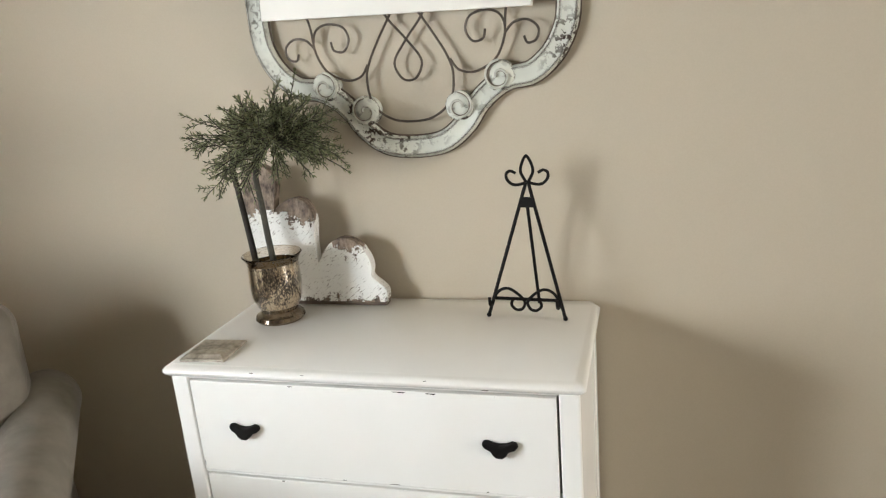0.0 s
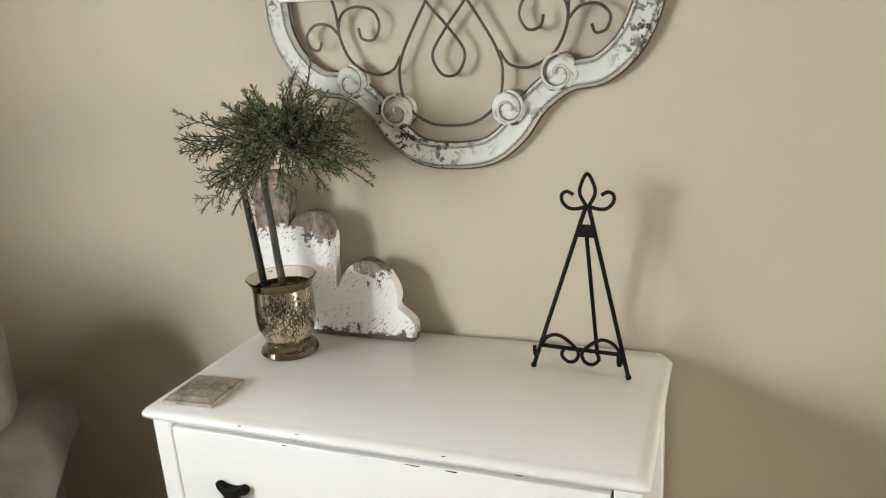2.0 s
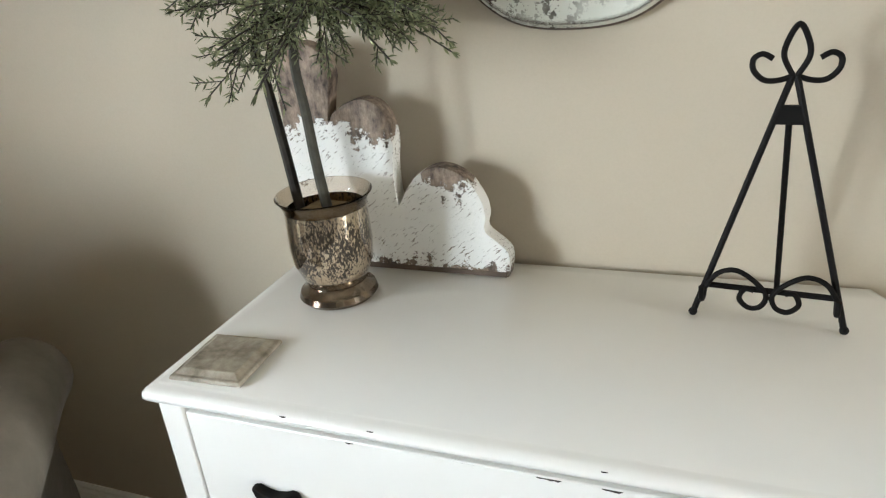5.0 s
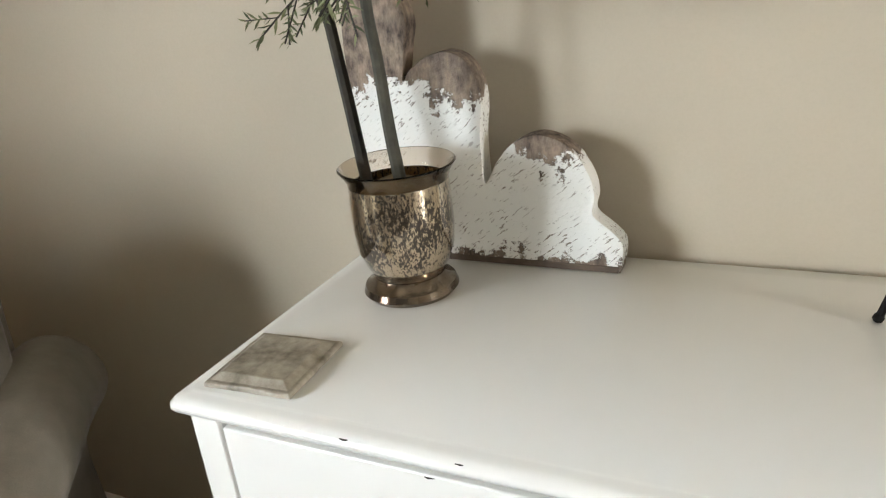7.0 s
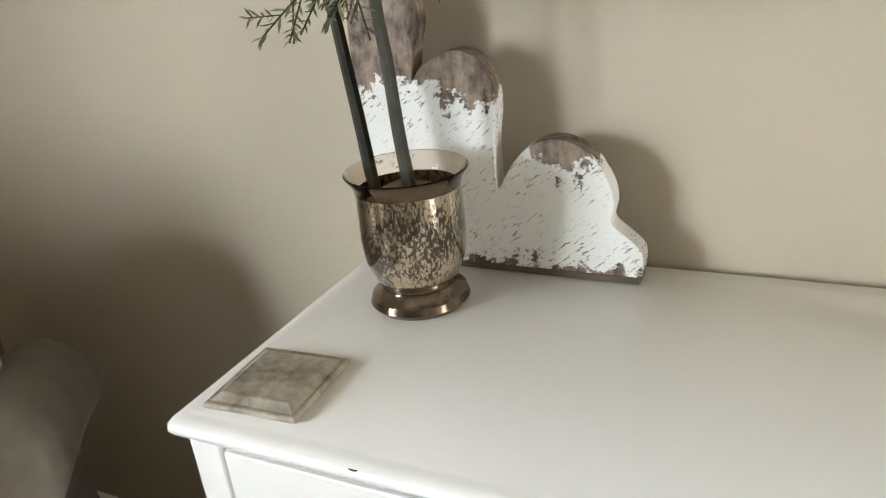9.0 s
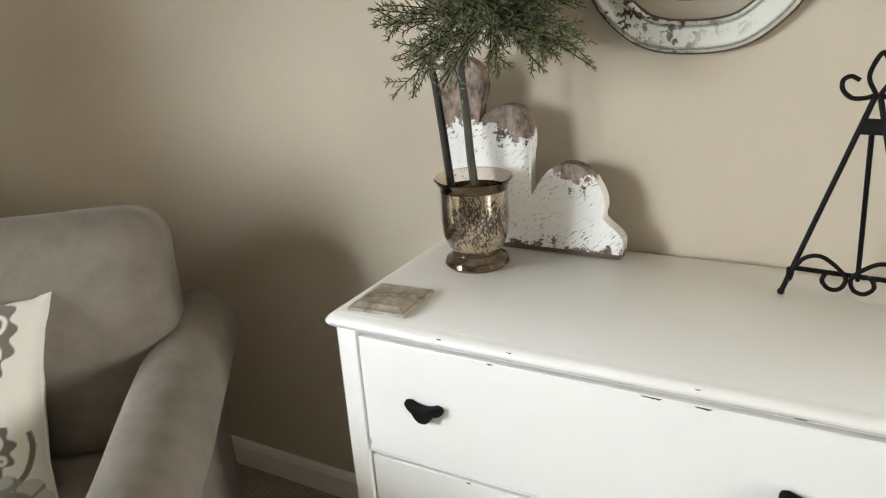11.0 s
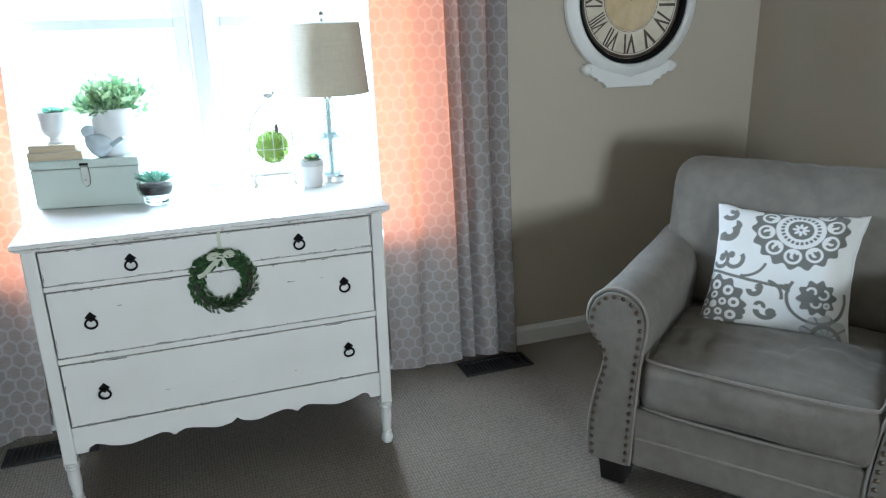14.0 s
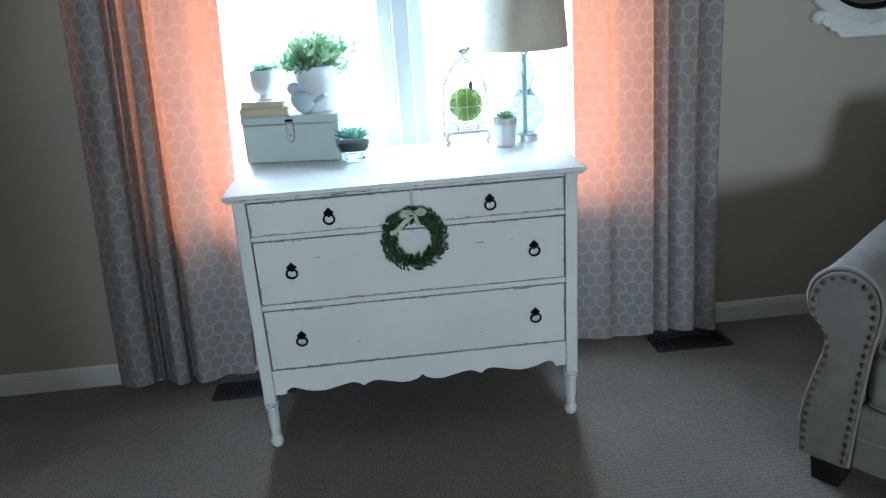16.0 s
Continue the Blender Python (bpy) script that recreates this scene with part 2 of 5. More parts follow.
def curtain_cloth():
    """Grey-taupe cloth with a pale honeycomb print, which lets a warm light through."""
    m, nt, p = nodes_of("honeycomb_curtain")
    uv = coords(nt, "UV")
    s = node(nt, "Mapping", Vector=uv, Scale=(1 / 0.051, 1 / 0.056, 1)).outputs[0]

    def cell(off):
        a = nt.nodes.new("ShaderNodeVectorMath"); a.operation = "ADD"
        nt.links.new(s, a.inputs[0]); a.inputs[1].default_value = (50 + off[0], 50 * 1.7320508 + off[1], 0)
        b = nt.nodes.new("ShaderNodeVectorMath"); b.operation = "MODULO"
        nt.links.new(a.outputs[0], b.inputs[0]); b.inputs[1].default_value = (1, 1.7320508, 1)
        d = nt.nodes.new("ShaderNodeVectorMath"); d.operation = "SUBTRACT"
        nt.links.new(b.outputs[0], d.inputs[0]); d.inputs[1].default_value = (0.5, 0.8660254, 0)
        x = node(nt, "SeparateXYZ", Vector=d.outputs[0])
        ax, ay = op(nt, "ABSOLUTE", x.outputs[0]), op(nt, "ABSOLUTE", x.outputs[1])
        return op(nt, "MAXIMUM", ax, op(nt, "ADD", op(nt, "MULTIPLY", ax, 0.5), op(nt, "MULTIPLY", ay, 0.8660254)))
    edge = op(nt, "MINIMUM", cell((0, 0)), cell((0.5, 0.8660254)))
    line = op(nt, "MULTIPLY", ramp(nt, edge, 0.40, 0.43), 1.0)
    weave = noise_of(nt, node(nt, "Mapping", Vector=uv, Scale=(1, 0.12, 1)).outputs[0], 500, 3)
    slub = noise_of(nt, node(nt, "Mapping", Vector=uv, Scale=(0.08, 1, 1)).outputs[0], 260, 3)
    base = mixed(nt, ramp(nt, slub, 0.35, 0.7), (0.235, 0.215, 0.20), (0.30, 0.273, 0.255))
    col = mixed(nt, op(nt, "MULTIPLY", line, 0.46), base, (0.46, 0.435, 0.42))
    nt.links.new(col, p.inputs["Base Color"])
    p.inputs["Roughness"].default_value, p.inputs["Specular IOR Level"].default_value = 0.85, 0.2
    warm = mixed(nt, ramp(nt, slub, 0.3, 0.75), (0.86, 0.225, 0.085), (0.92, 0.29, 0.125))
    tr = node(nt, "BsdfTranslucent", Color=mixed(nt, op(nt, "MULTIPLY", line, 0.4), warm, (0.60, 0.155, 0.05)))
    mx = node(nt, "MixShader", i0=0.046, i1=p.outputs[0], i2=tr.outputs[0])
    nt.links.new(mx.outputs[0], nt.nodes["Material Output"].inputs[0])
    bump(nt, p, op(nt, "ADD", weave, slub), 0.2, 0.001)
    return m


CURTAIN = curtain_cloth()


def mercury_glass():
    """Smoky silvered glass, its silver gone in fine vertical flecks."""
    m, nt, p = nodes_of("mercury_glass")
    c = coords(nt)
    n1 = noise_of(nt, node(nt, "Mapping", Vector=c, Scale=(1, 1, 0.5)).outputs[0], 300, 4, 0.75)
    n2 = noise_of(nt, c, 16, 4)
    f = ramp(nt, op(nt, "ADD", op(nt, "MULTIPLY", n1, 0.7), op(nt, "MULTIPLY", n2, 0.5)), 0.565, 0.615)
    nt.links.new(mixed(nt, f, (0.035, 0.022, 0.013), (0.60, 0.50, 0.37)), p.inputs["Base Color"])
    nt.links.new(op(nt, "MULTIPLY_ADD", f, 0.55, 0.45), p.inputs["Metallic"])
    nt.links.new(op(nt, "MULTIPLY_ADD", n1, 0.22, 0.03), p.inputs["Roughness"])
    p.inputs["Coat Weight"].default_value, p.inputs["Coat Roughness"].default_value = 1.0, 0.03
    return m


MERCURY = mercury_glass()
SMOKE = surface("smoky_brown_glass", (0.11, 0.085, 0.062), (0.26, 0.21, 0.16), 0.12, 60, 18, metal=0.9, relief=0.0)
RIM_GLASS = glass("smoky_rim_glass", (0.80, 0.72, 0.62), 0.03)


def corbel_paint():
    """Crackled white paint, flaked off the tops of the lobes and along the foot down to brown wood."""
    m, nt, p = nodes_of("flaking_corbel_paint")
    c = coords(nt)
    x = node(nt, "SeparateXYZ", Vector=c)
    ragged = op(nt, "ADD", op(nt, "MULTIPLY", noise_of(nt, c, 46, 6, 0.72), 0.15), op(nt, "MULTIPLY", noise_of(nt, c, 11, 3), 0.07))
    z = op(nt, "ADD", x.outputs[2], op(nt, "SUBTRACT", ragged, 0.11))

    def cap(x0, z0, r):
        dx, dz = op(nt, "SUBTRACT", x.outputs[0], x0), op(nt, "SUBTRACT", z, z0)
        return ramp(nt, op(nt, "SQRT", op(nt, "ADD", op(nt, "MULTIPLY", dx, dx), op(nt, "MULTIPLY", dz, dz))), r + 0.003, r)
    foot = ramp(nt, op(nt, "SUBTRACT", z, op(nt, "MULTIPLY", x.outputs[0], 0.05)), 0.012, 0.008)
    bare = op(nt, "MAXIMUM", foot, op(nt, "MAXIMUM", cap(0.112, 0.192, 0.054), op(nt, "MAXIMUM", cap(-0.02, 0.30, 0.074), ramp(nt, op(nt, "ADD", z, op(nt, "MULTIPLY", noise_of(nt, c, 75, 3), 0.03)), 0.262, 0.265))))
    n3 = noise_of(nt, c, 55, 6, 0.7)
    bare = op(nt, "MAXIMUM", bare, op(nt, "MULTIPLY", ramp(nt, n3, 0.665, 0.68), ramp(nt, noise_of(nt, c, 8), 0.4, 0.5)))
    grain = noise_of(nt, node(nt, "Mapping", Vector=node(nt, "Mapping", Vector=c, Rotation=(0, radians(38), 0)).outputs[0], Scale=(0.24, 1, 1)).outputs[0], 260, 4, 0.65)
    crack = op(nt, "MULTIPLY", ramp(nt, grain, 0.425, 0.38), ramp(nt, noise_of(nt, c, 17, 4), 0.40, 0.55))
    white = mixed(nt, crack, mixed(nt, noise_of(nt, c, 12), (0.80, 0.79, 0.75), (0.68, 0.68, 0.65)), (0.20, 0.165, 0.135))
    wood = mixed(nt, ramp(nt, op(nt, "ADD", noise_of(nt, node(nt, "Mapping", Vector=c, Scale=(1, 1, 0.4)).outputs[0], 85, 6, 0.75), noise_of(nt, c, 24, 4)), 0.80, 1.20), (0.030, 0.019, 0.014), (0.31, 0.235, 0.175))
    nt.links.new(mixed(nt, bare, white, wood), p.inputs["Base Color"])
    p.inputs["Roughness"].default_value = 0.75
    h = op(nt, "SUBTRACT", op(nt, "MULTIPLY", grain, 0.5), op(nt, "MULTIPLY", bare, 1.0))
    bump(nt, p, op(nt, "ADD", h, op(nt, "MULTIPLY", noise_of(nt, c, 120, 4), 0.35)), 0.85, 0.0035)
    return m


CORBEL = corbel_paint()


def print_cloth():
    m, nt, p = nodes_of("printed_cushion_cloth")
    a = nt.nodes.new("ShaderNodeAttribute")
    a.attribute_name = "print"
    weave = noise_of(nt, coords(nt), 350, 3)
    white = mixed(nt, weave, (0.72, 0.70, 0.65), (0.83, 0.81, 0.76))
    grey = mixed(nt, weave, (0.135, 0.126, 0.108), (0.20, 0.19, 0.163))
    nt.links.new(mixed(nt, a.outputs["Fac"], white, grey), p.inputs["Base Color"])
    p.inputs["Roughness"].default_value, p.inputs["Sheen Weight"].default_value = 0.9, 0.15
    bump(nt, p, weave, 0.2, 0.001)
    return m


PRINT = print_cloth()


def shade_cloth():
    m, nt, p = nodes_of("linen_lamp_shade")
    c = coords(nt)
    w = op(nt, "ADD", noise_of(nt, node(nt, "Mapping", Vector=c, Scale=(1, 1, 0.06)).outputs[0], 300, 2), noise_of(nt, node(nt, "Mapping", Vector=c, Scale=(0.06, 0.06, 1)).outputs[0], 300, 2))
    col = mixed(nt, ramp(nt, w, 0.8, 1.2), (0.54, 0.475, 0.365), (0.60, 0.535, 0.42))
    nt.links.new(col, p.inputs["Base Color"])
    p.inputs["Roughness"].default_value = 0.9
    tr = node(nt, "BsdfTranslucent", Color=col)
    mx = node(nt, "MixShader", i0=0.12, i1=p.outputs[0], i2=tr.outputs[0])
    nt.links.new(mx.outputs[0], nt.nodes["Material Output"].inputs[0])
    return m


SHADE = shade_cloth()

# ---- building helpers ----
def part(name, bm, material, parent=None, label="", at=None, smooth=True, bevel=0.0):
    """Link a bmesh as one mesh object, under a thing or on its own."""
    bmesh.ops.recalc_face_normals(bm, faces=bm.faces)
    me = bpy.data.meshes.new(name)
    bm.to_mesh(me)
    bm.free()
    me.materials.append(material)
    ob = new(name, me)
    if smooth:
        me.polygons.foreach_set("use_smooth", [True] * len(me.polygons))
        me.set_sharp_from_angle(angle=radians(38))
    if bevel:
        md = ob.modifiers.new("bevel", "BEVEL")
        md.width, md.segments, md.limit_method, md.angle_limit = bevel, 2, "ANGLE", radians(40)
    if parent:
        ob.parent = parent
    if at is not None:
        ob.matrix_basis = at
    if label:
        ob["label"] = label
    return ob


def again(ob, at, parent):
    """A second part that shares the mesh."""
    o = ob.copy()
    scene.collection.objects.link(o)
    o.parent, o.matrix_basis = parent, at
    return o


def thing(name, at, label, category, group="", kind=""):
    ob = new(name)
    ob.empty_display_size = 0.05
    ob.matrix_basis = at
    return tagged(ob, label, category, group, kind)


def block(x0, x1, y0, y1, z0, z1, bm=None):
    bm = bm or bmesh.new()
    bmesh.ops.create_cube(bm, size=1, matrix=Matrix.LocRotScale(((x0 + x1) / 2, (y0 + y1) / 2, (z0 + z1) / 2), None, (x1 - x0, y1 - y0, z1 - z0)))
    return bm


def lathe(profile, segs=32, bm=None, centre=(0, 0, 0), close=False):
    bm = bm or bmesh.new()
    rings = []
    for r, z in profile:
        if r < 1e-5:
            rings.append([bm.verts.new((centre[0], centre[1], centre[2] + z))])
        else:
            rings.append([bm.verts.new((centre[0] + r * math.cos(2 * math.pi * k / segs), centre[1] + r * math.sin(2 * math.pi * k / segs), centre[2] + z)) for k in range(segs)])
    for a, b in zip(rings, rings[1:]):
        for k in range(segs):
            q = [a[k % len(a)], a[(k + 1) % len(a)], b[(k + 1) % len(b)], b[k % len(b)]]
            q = list(dict.fromkeys(q))
            if len(q) > 2:
                bm.faces.new(q)
    return bm


def smooth_line(points, steps=6, closed=False):
    """A Catmull-Rom line through the points."""
    p = [Vector(q) for q in points]
    n = len(p)
    out = []
    for i in range(n if closed else n - 1):
        a, b, c, d = (p[(i - 1) % n], p[i], p[(i + 1) % n], p[(i + 2) % n]) if closed else (p[max(i - 1, 0)], p[i], p[i + 1], p[min(i + 2, n - 1)])
        for k in range(steps):
            t = k / steps
            out.append(0.5 * ((2 * b) + (c - a) * t + (2 * a - 5 * b + 4 * c - d) * t * t + (3 * b - a - 3 * c + d) * t ** 3))
    if not closed:
        out.append(p[-1])
    return out


def tube(points, radius, segs=8, closed=False, bm=None, taper=None):
    bm = bm or bmesh.new()
    p = [Vector(q) for q in points]
    n = len(p)
    rings = []
    side = None
    for i in range(n):
        t = (p[(i + 1) % n] - p[i - 1]) if closed else (p[min(i + 1, n - 1)] - p[max(i - 1, 0)])
        t.normalize()
        if side is None:
            side = t.orthogonal().normalized()
        side = (side - t * side.dot(t))
        side = side.normalized() if side.length > 1e-6 else t.orthogonal().normalized()
        up = t.cross(side)
        r = radius if taper is None else radius * (1 + (taper - 1) * i / (n - 1))
        rings.append([bm.verts.new(p[i] + side * (r * math.cos(2 * math.pi * k / segs)) + up * (r * math.sin(2 * math.pi * k / segs))) for k in range(segs)])
    pairs = list(zip(rings, rings[1:])) + ([(rings[-1], rings[0])] if closed else [])
    for a, b in pairs:
        for k in range(segs):
            bm.faces.new((a[k], a[(k + 1) % segs], b[(k + 1) % segs], b[k]))
    if not closed:
        bm.faces.new(list(reversed(rings[0])))
        bm.faces.new(rings[-1])
    return bm


def sweep(points, section, closed=False, bm=None, up=(0, 1, 0)):
    """A section (side, up) carried along a line that lies square to up."""
    bm = bm or bmesh.new()
    p = [Vector(q) for q in points]
    up = Vector(up)
    n, m = len(p), len(section)
    rings = []
    for i in range(n):
        t = (p[(i + 1) % n] - p[i - 1]) if closed else (p[min(i + 1, n - 1)] - p[max(i - 1, 0)])
        side = t.normalized().cross(up).normalized()
        rings.append([bm.verts.new(p[i] + side * a + up * b) for a, b in section])
    for a, b in list(zip(rings, rings[1:])) + ([(rings[-1], rings[0])] if closed else []):
        for k in range(m):
            bm.faces.new((a[k], a[(k + 1) % m], b[(k + 1) % m], b[k]))
    if not closed:
        bm.faces.new(list(reversed(rings[0])))
        bm.faces.new(rings[-1])
    return bm


def prism(outline, place, bm=None):
    """A flat outline given depth: place(u, v, 0 or 1) gives the corners."""
    bm = bm or bmesh.new()
    a = [bm.verts.new(place(u, v, 0)) for u, v in outline]
    b = [bm.verts.new(place(u, v, 1)) for u, v in outline]
    bm.faces.new(a)
    bm.faces.new(list(reversed(b)))
    n = len(a)
    for k in range(n):
        bm.faces.new((a[k], b[k], b[(k + 1) % n], a[(k + 1) % n]))
    return bm


def pad(w, d, h, r, cuts=10, puff=0.0, crown=0.0, seed=0):
    """A soft upholstered block about its centre, rounded and puffed, with slight unevenness."""
    bm = bmesh.new()
    bmesh.ops.create_cube(bm, size=2)
    bmesh.ops.subdivide_edges(bm, edges=bm.edges[:], cuts=cuts, use_grid_fill=True)
    hw, hd, hh = w / 2, d / 2, h / 2
    for v in bm.verts:
        q = Vector((v.co.x * hw, v.co.y * hd, v.co.z * hh))
        inner = Vector((max(-hw + r, min(hw - r, q.x)), max(-hd + r, min(hd - r, q.y)), max(-hh + r, min(hh - r, q.z))))
        o = q - inner
        if o.length > 1e-6:
            k = max(abs(o.x), abs(o.y), abs(o.z))
            q = inner + o.normalized() * min(r, k if (o.x == 0) + (o.y == 0) + (o.z == 0) == 2 else r)
        u, w2, t = v.co.x, v.co.y, v.co.z
        q.z += puff * (1 - u * u) * (1 - w2 * w2) * (1 if t > 0 else -0.3) * abs(t)
        q.y += crown * (1 - u * u) * (1 - t * t) * w2
        q += Vector(noise.noise_vector(q * 7 + Vector((seed, 0, 0)))) * 0.004
        v.co = q
    return bm


def leaf(bm, base, way, up, length, width, cup=0.2, bend=0.2, tip=0.0):
    """A pointed leaf of four faces, folded along its middle and bent."""
    way = Vector(way).normalized()
    side = way.cross(up)
    side = side.normalized() if side.length > 1e-5 else way.orthogonal().normalized()
    nrm = side.cross(way)
    base = Vector(base)
    mid = base + way * length * 0.5 + nrm * bend * length * 0.25
    end = base + way * length - nrm * bend * length * 0.3
    l = base + way * length * 0.45 + side * width / 2 + nrm * (cup * width)
    r = base + way * length * 0.45 - side * width / 2 + nrm * (cup * width)
    vs = [bm.verts.new(q) for q in (base, l, end, r, mid)]
    bm.faces.new((vs[0], vs[4], vs[1]))
    bm.faces.new((vs[1], vs[4], vs[2]))
    bm.faces.new((vs[2], vs[4], vs[3]))
    bm.faces.new((vs[3], vs[4], vs[0]))


def needle(bm, base, way, length, width):
    way = Vector(way).normalized()
    side = way.orthogonal().normalized() * width / 2
    up = way.cross(side).normalized() * width * 0.35
    b = Vector(base)
    vs = [bm.verts.new(q) for q in (b - side * 0.5, b + way * length * 0.5 - side + up, b + way * length, b + way * length * 0.5 + side + up, b + side * 0.5)]
    bm.faces.new(vs)


# ---- structure ----
def wall_with_hole(name, at, thick, a0, a1, hole, label):
    """A wall along y at x = at, with an opening hole (a0, a1, z0, z1) through it."""
    bm = bmesh.new()
    x0, x1 = sorted((at, at + thick))
    h0, h1, z0, z1 = hole
    for b0, b1, c0, c1 in ((a0, h0, 0, ZC), (h1, a1, 0, ZC), (h0, h1, 0, z0), (h0, h1, z1, ZC)):
        block(x0, x1, b0, b1, c0, c1, bm)
    bmesh.ops.remove_doubles(bm, verts=bm.verts, dist=1e-4)
    return tagged(part(name, bm, WALL, smooth=False), label, "wall", kind="structure")


floor = tagged(part("floor", block(XW - 0.2, XE + 0.2, YS - 0.2, YN + 0.2, -0.15, 0), CARPET, smooth=False), "beige looped carpet from wall to wall", "floor", kind="structure")
# out of view; takes the tan wall paint so that it bounces less light
tagged(part("ceiling", block(XW - 0.2, XE + 0.2, YS - 0.2, YN + 0.2, ZC + 0.002, ZC + 0.15), WALL, smooth=False), "unseen ceiling in tan paint to dim the bounce", "ceiling", kind="structure")
wall_with_hole("wall_west", XW, -0.16, YS, YN, WIN_W, "tan painted wall around the bright window")
wall_with_hole("wall_east", XE, 0.16, YS, YN, WIN_E, "tan painted wall with a window")
tagged(part("wall_north", block(XW - 0.16, XE + 0.16, YN, YN + 0.15, 0, ZC), WALL, smooth=False), "tan painted wall in soft daylight", "wall", kind="structure")
tagged(part("wall_south", block(XW - 0.16, XE + 0.16, YS - 0.15, YS, 0, ZC), WALL, smooth=False), "plain tan painted wall added out of view", "wall", kind="structure")


# unseen walls added south of the other window's way, to shade the southwest floor
XP, YP = 1.60, -1.25
tagged(part("wall_light_block", block(XP, XE, YP - 0.12, YP, 0, ZC), WALL, smooth=False), "plain tan painted wall added out of view", "wall", kind="structure")
tagged(part("wall_light_block_side", block(XP, XP + 0.12, YS, YP - 0.12, 0, ZC), WALL, smooth=False), "plain tan painted wall added out of view", "wall", kind="structure")


def baseboard(p0, p1, up_to, side):
    """White board with a moulded top edge along a wall."""
    prof = [(0, 0.0), (0.014, 0.0), (0.014, 0.068), (0.010, 0.076), (0.010, 0.082), (0.004, 0.09), (0, 0.09)]
    a, b, s = Vector(p0), Vector(p1), Vector(side)
    bm = bmesh.new()
    r0 = [bm.verts.new(a + s * u + Vector((0, 0, v))) for u, v in prof]
    r1 = [bm.verts.new(b + s * u + Vector((0, 0, v))) for u, v in prof]
    n = len(prof)
    for k in range(n):
        bm.faces.new((r0[k], r0[(k + 1) % n], r1[(k + 1) % n], r1[k]))
    bm.faces.new(r0)
    bm.faces.new(list(reversed(r1)))
    return tagged(part("baseboard", bm, TRIM, smooth=False), "white painted wooden baseboard along the wall", "baseboard", kind="structure")


baseboard((XW + 0.014, YN, 0), (XE, YN, 0), 0.09, (0, -1, 0))
baseboard((XW, YS, 0), (XW, YN, 0), 0.09, (1, 0, 0))
baseboard((XE, YS, 0), (XE, YN, 0), 0.09, (-1, 0, 0))


def double_window(name, x, out, hole, label):
    """Two double-hung sashes side by side in one opening, with jamb, mullion, rails and panes."""
    y0, y1, z0, z1 = hole
    win = thing(name, pose(x, (y0 + y1) / 2, z0), label, "window", kind="structure")
    hw, h = (y1 - y0) / 2, z1 - z0
    o = out

    def bar(nm, a, b, c, d, e, f, mat=SASH, bev=0.003):
        return part(nm, block(min(a, b), max(a, b), c, d, e, f), mat, win, bevel=bev)
    bar("window_frame", o * 0.04, o * 0.15, -hw + 0.002, -hw + 0.035, 0.002, h - 0.002)
    bar("window_frame", o * 0.04, o * 0.15, hw - 0.035, hw - 0.002, 0.002, h - 0.002)
    bar("window_frame", o * 0.04, o * 0.15, -hw + 0.035, hw - 0.035, h - 0.035, h - 0.002)
    bar("window_sill", -o * 0.035, o * 0.15, -hw + 0.003, hw - 0.003, 0.002, 0.028)
    bar("mullion", o * 0.012, o * 0.14, -0.034, 0.034, 0.028, h - 0.035)
    bar("mullion_bead", o * 0.004, o * 0.012, -0.030, -0.022, 0.028, h - 0.035, bev=0.002)
    bar("mullion_bead", o * 0.004, o * 0.012, 0.022, 0.030, 0.028, h - 0.035, bev=0.002)
    mid = 1.49 - z0
    for s in (-1, 1):
        a, b = sorted((s * 0.034, s * (hw - 0.035)))
        for nm, d, lo, hi in (("lower_sash", 0.05, 0.028, mid + 0.018), ("upper_sash", 0.088, mid - 0.018, h - 0.035)):
            bm = bmesh.new()
            for q in ((a, a + 0.048, lo, hi), (b - 0.048, b, lo, hi), (a + 0.048, b - 0.048, lo, lo + 0.036), (a + 0.048, b - 0.048, hi - 0.036, hi)):
                block(min(o * d, o * (d + 0.034)), max(o * d, o * (d + 0.034)), q[0], q[1], q[2], q[3], bm)
            sash = part(nm, bm, SASH, win, bevel=0.003)
            pane = part("pane", block(min(o * (d + 0.015), o * (d + 0.019)), max(o * (d + 0.015), o * (d + 0.019)), a + 0.04, b - 0.04, lo + 0.034, hi - 0.034), PANE, sash, smooth=False)
            pane.visible_shadow = False
    return win


double_window("window_1", XW, -1, WIN_W, "white double-hung window pair, daylight pouring in")
double_window("window_2", XE, 1, WIN_E, "white double-hung window pair in the east wall")

# the ground and pale daylight beyond the windows
GRASS = surface("lawn", (0.05, 0.09, 0.03), (0.09, 0.13, 0.05), 0.9, 20, 0.4)
tagged(part("ground", block(-400, 400, -400, 400, -0.9, -0.7), GRASS, smooth=False), "green lawn outside the house", "ground", kind="structure")


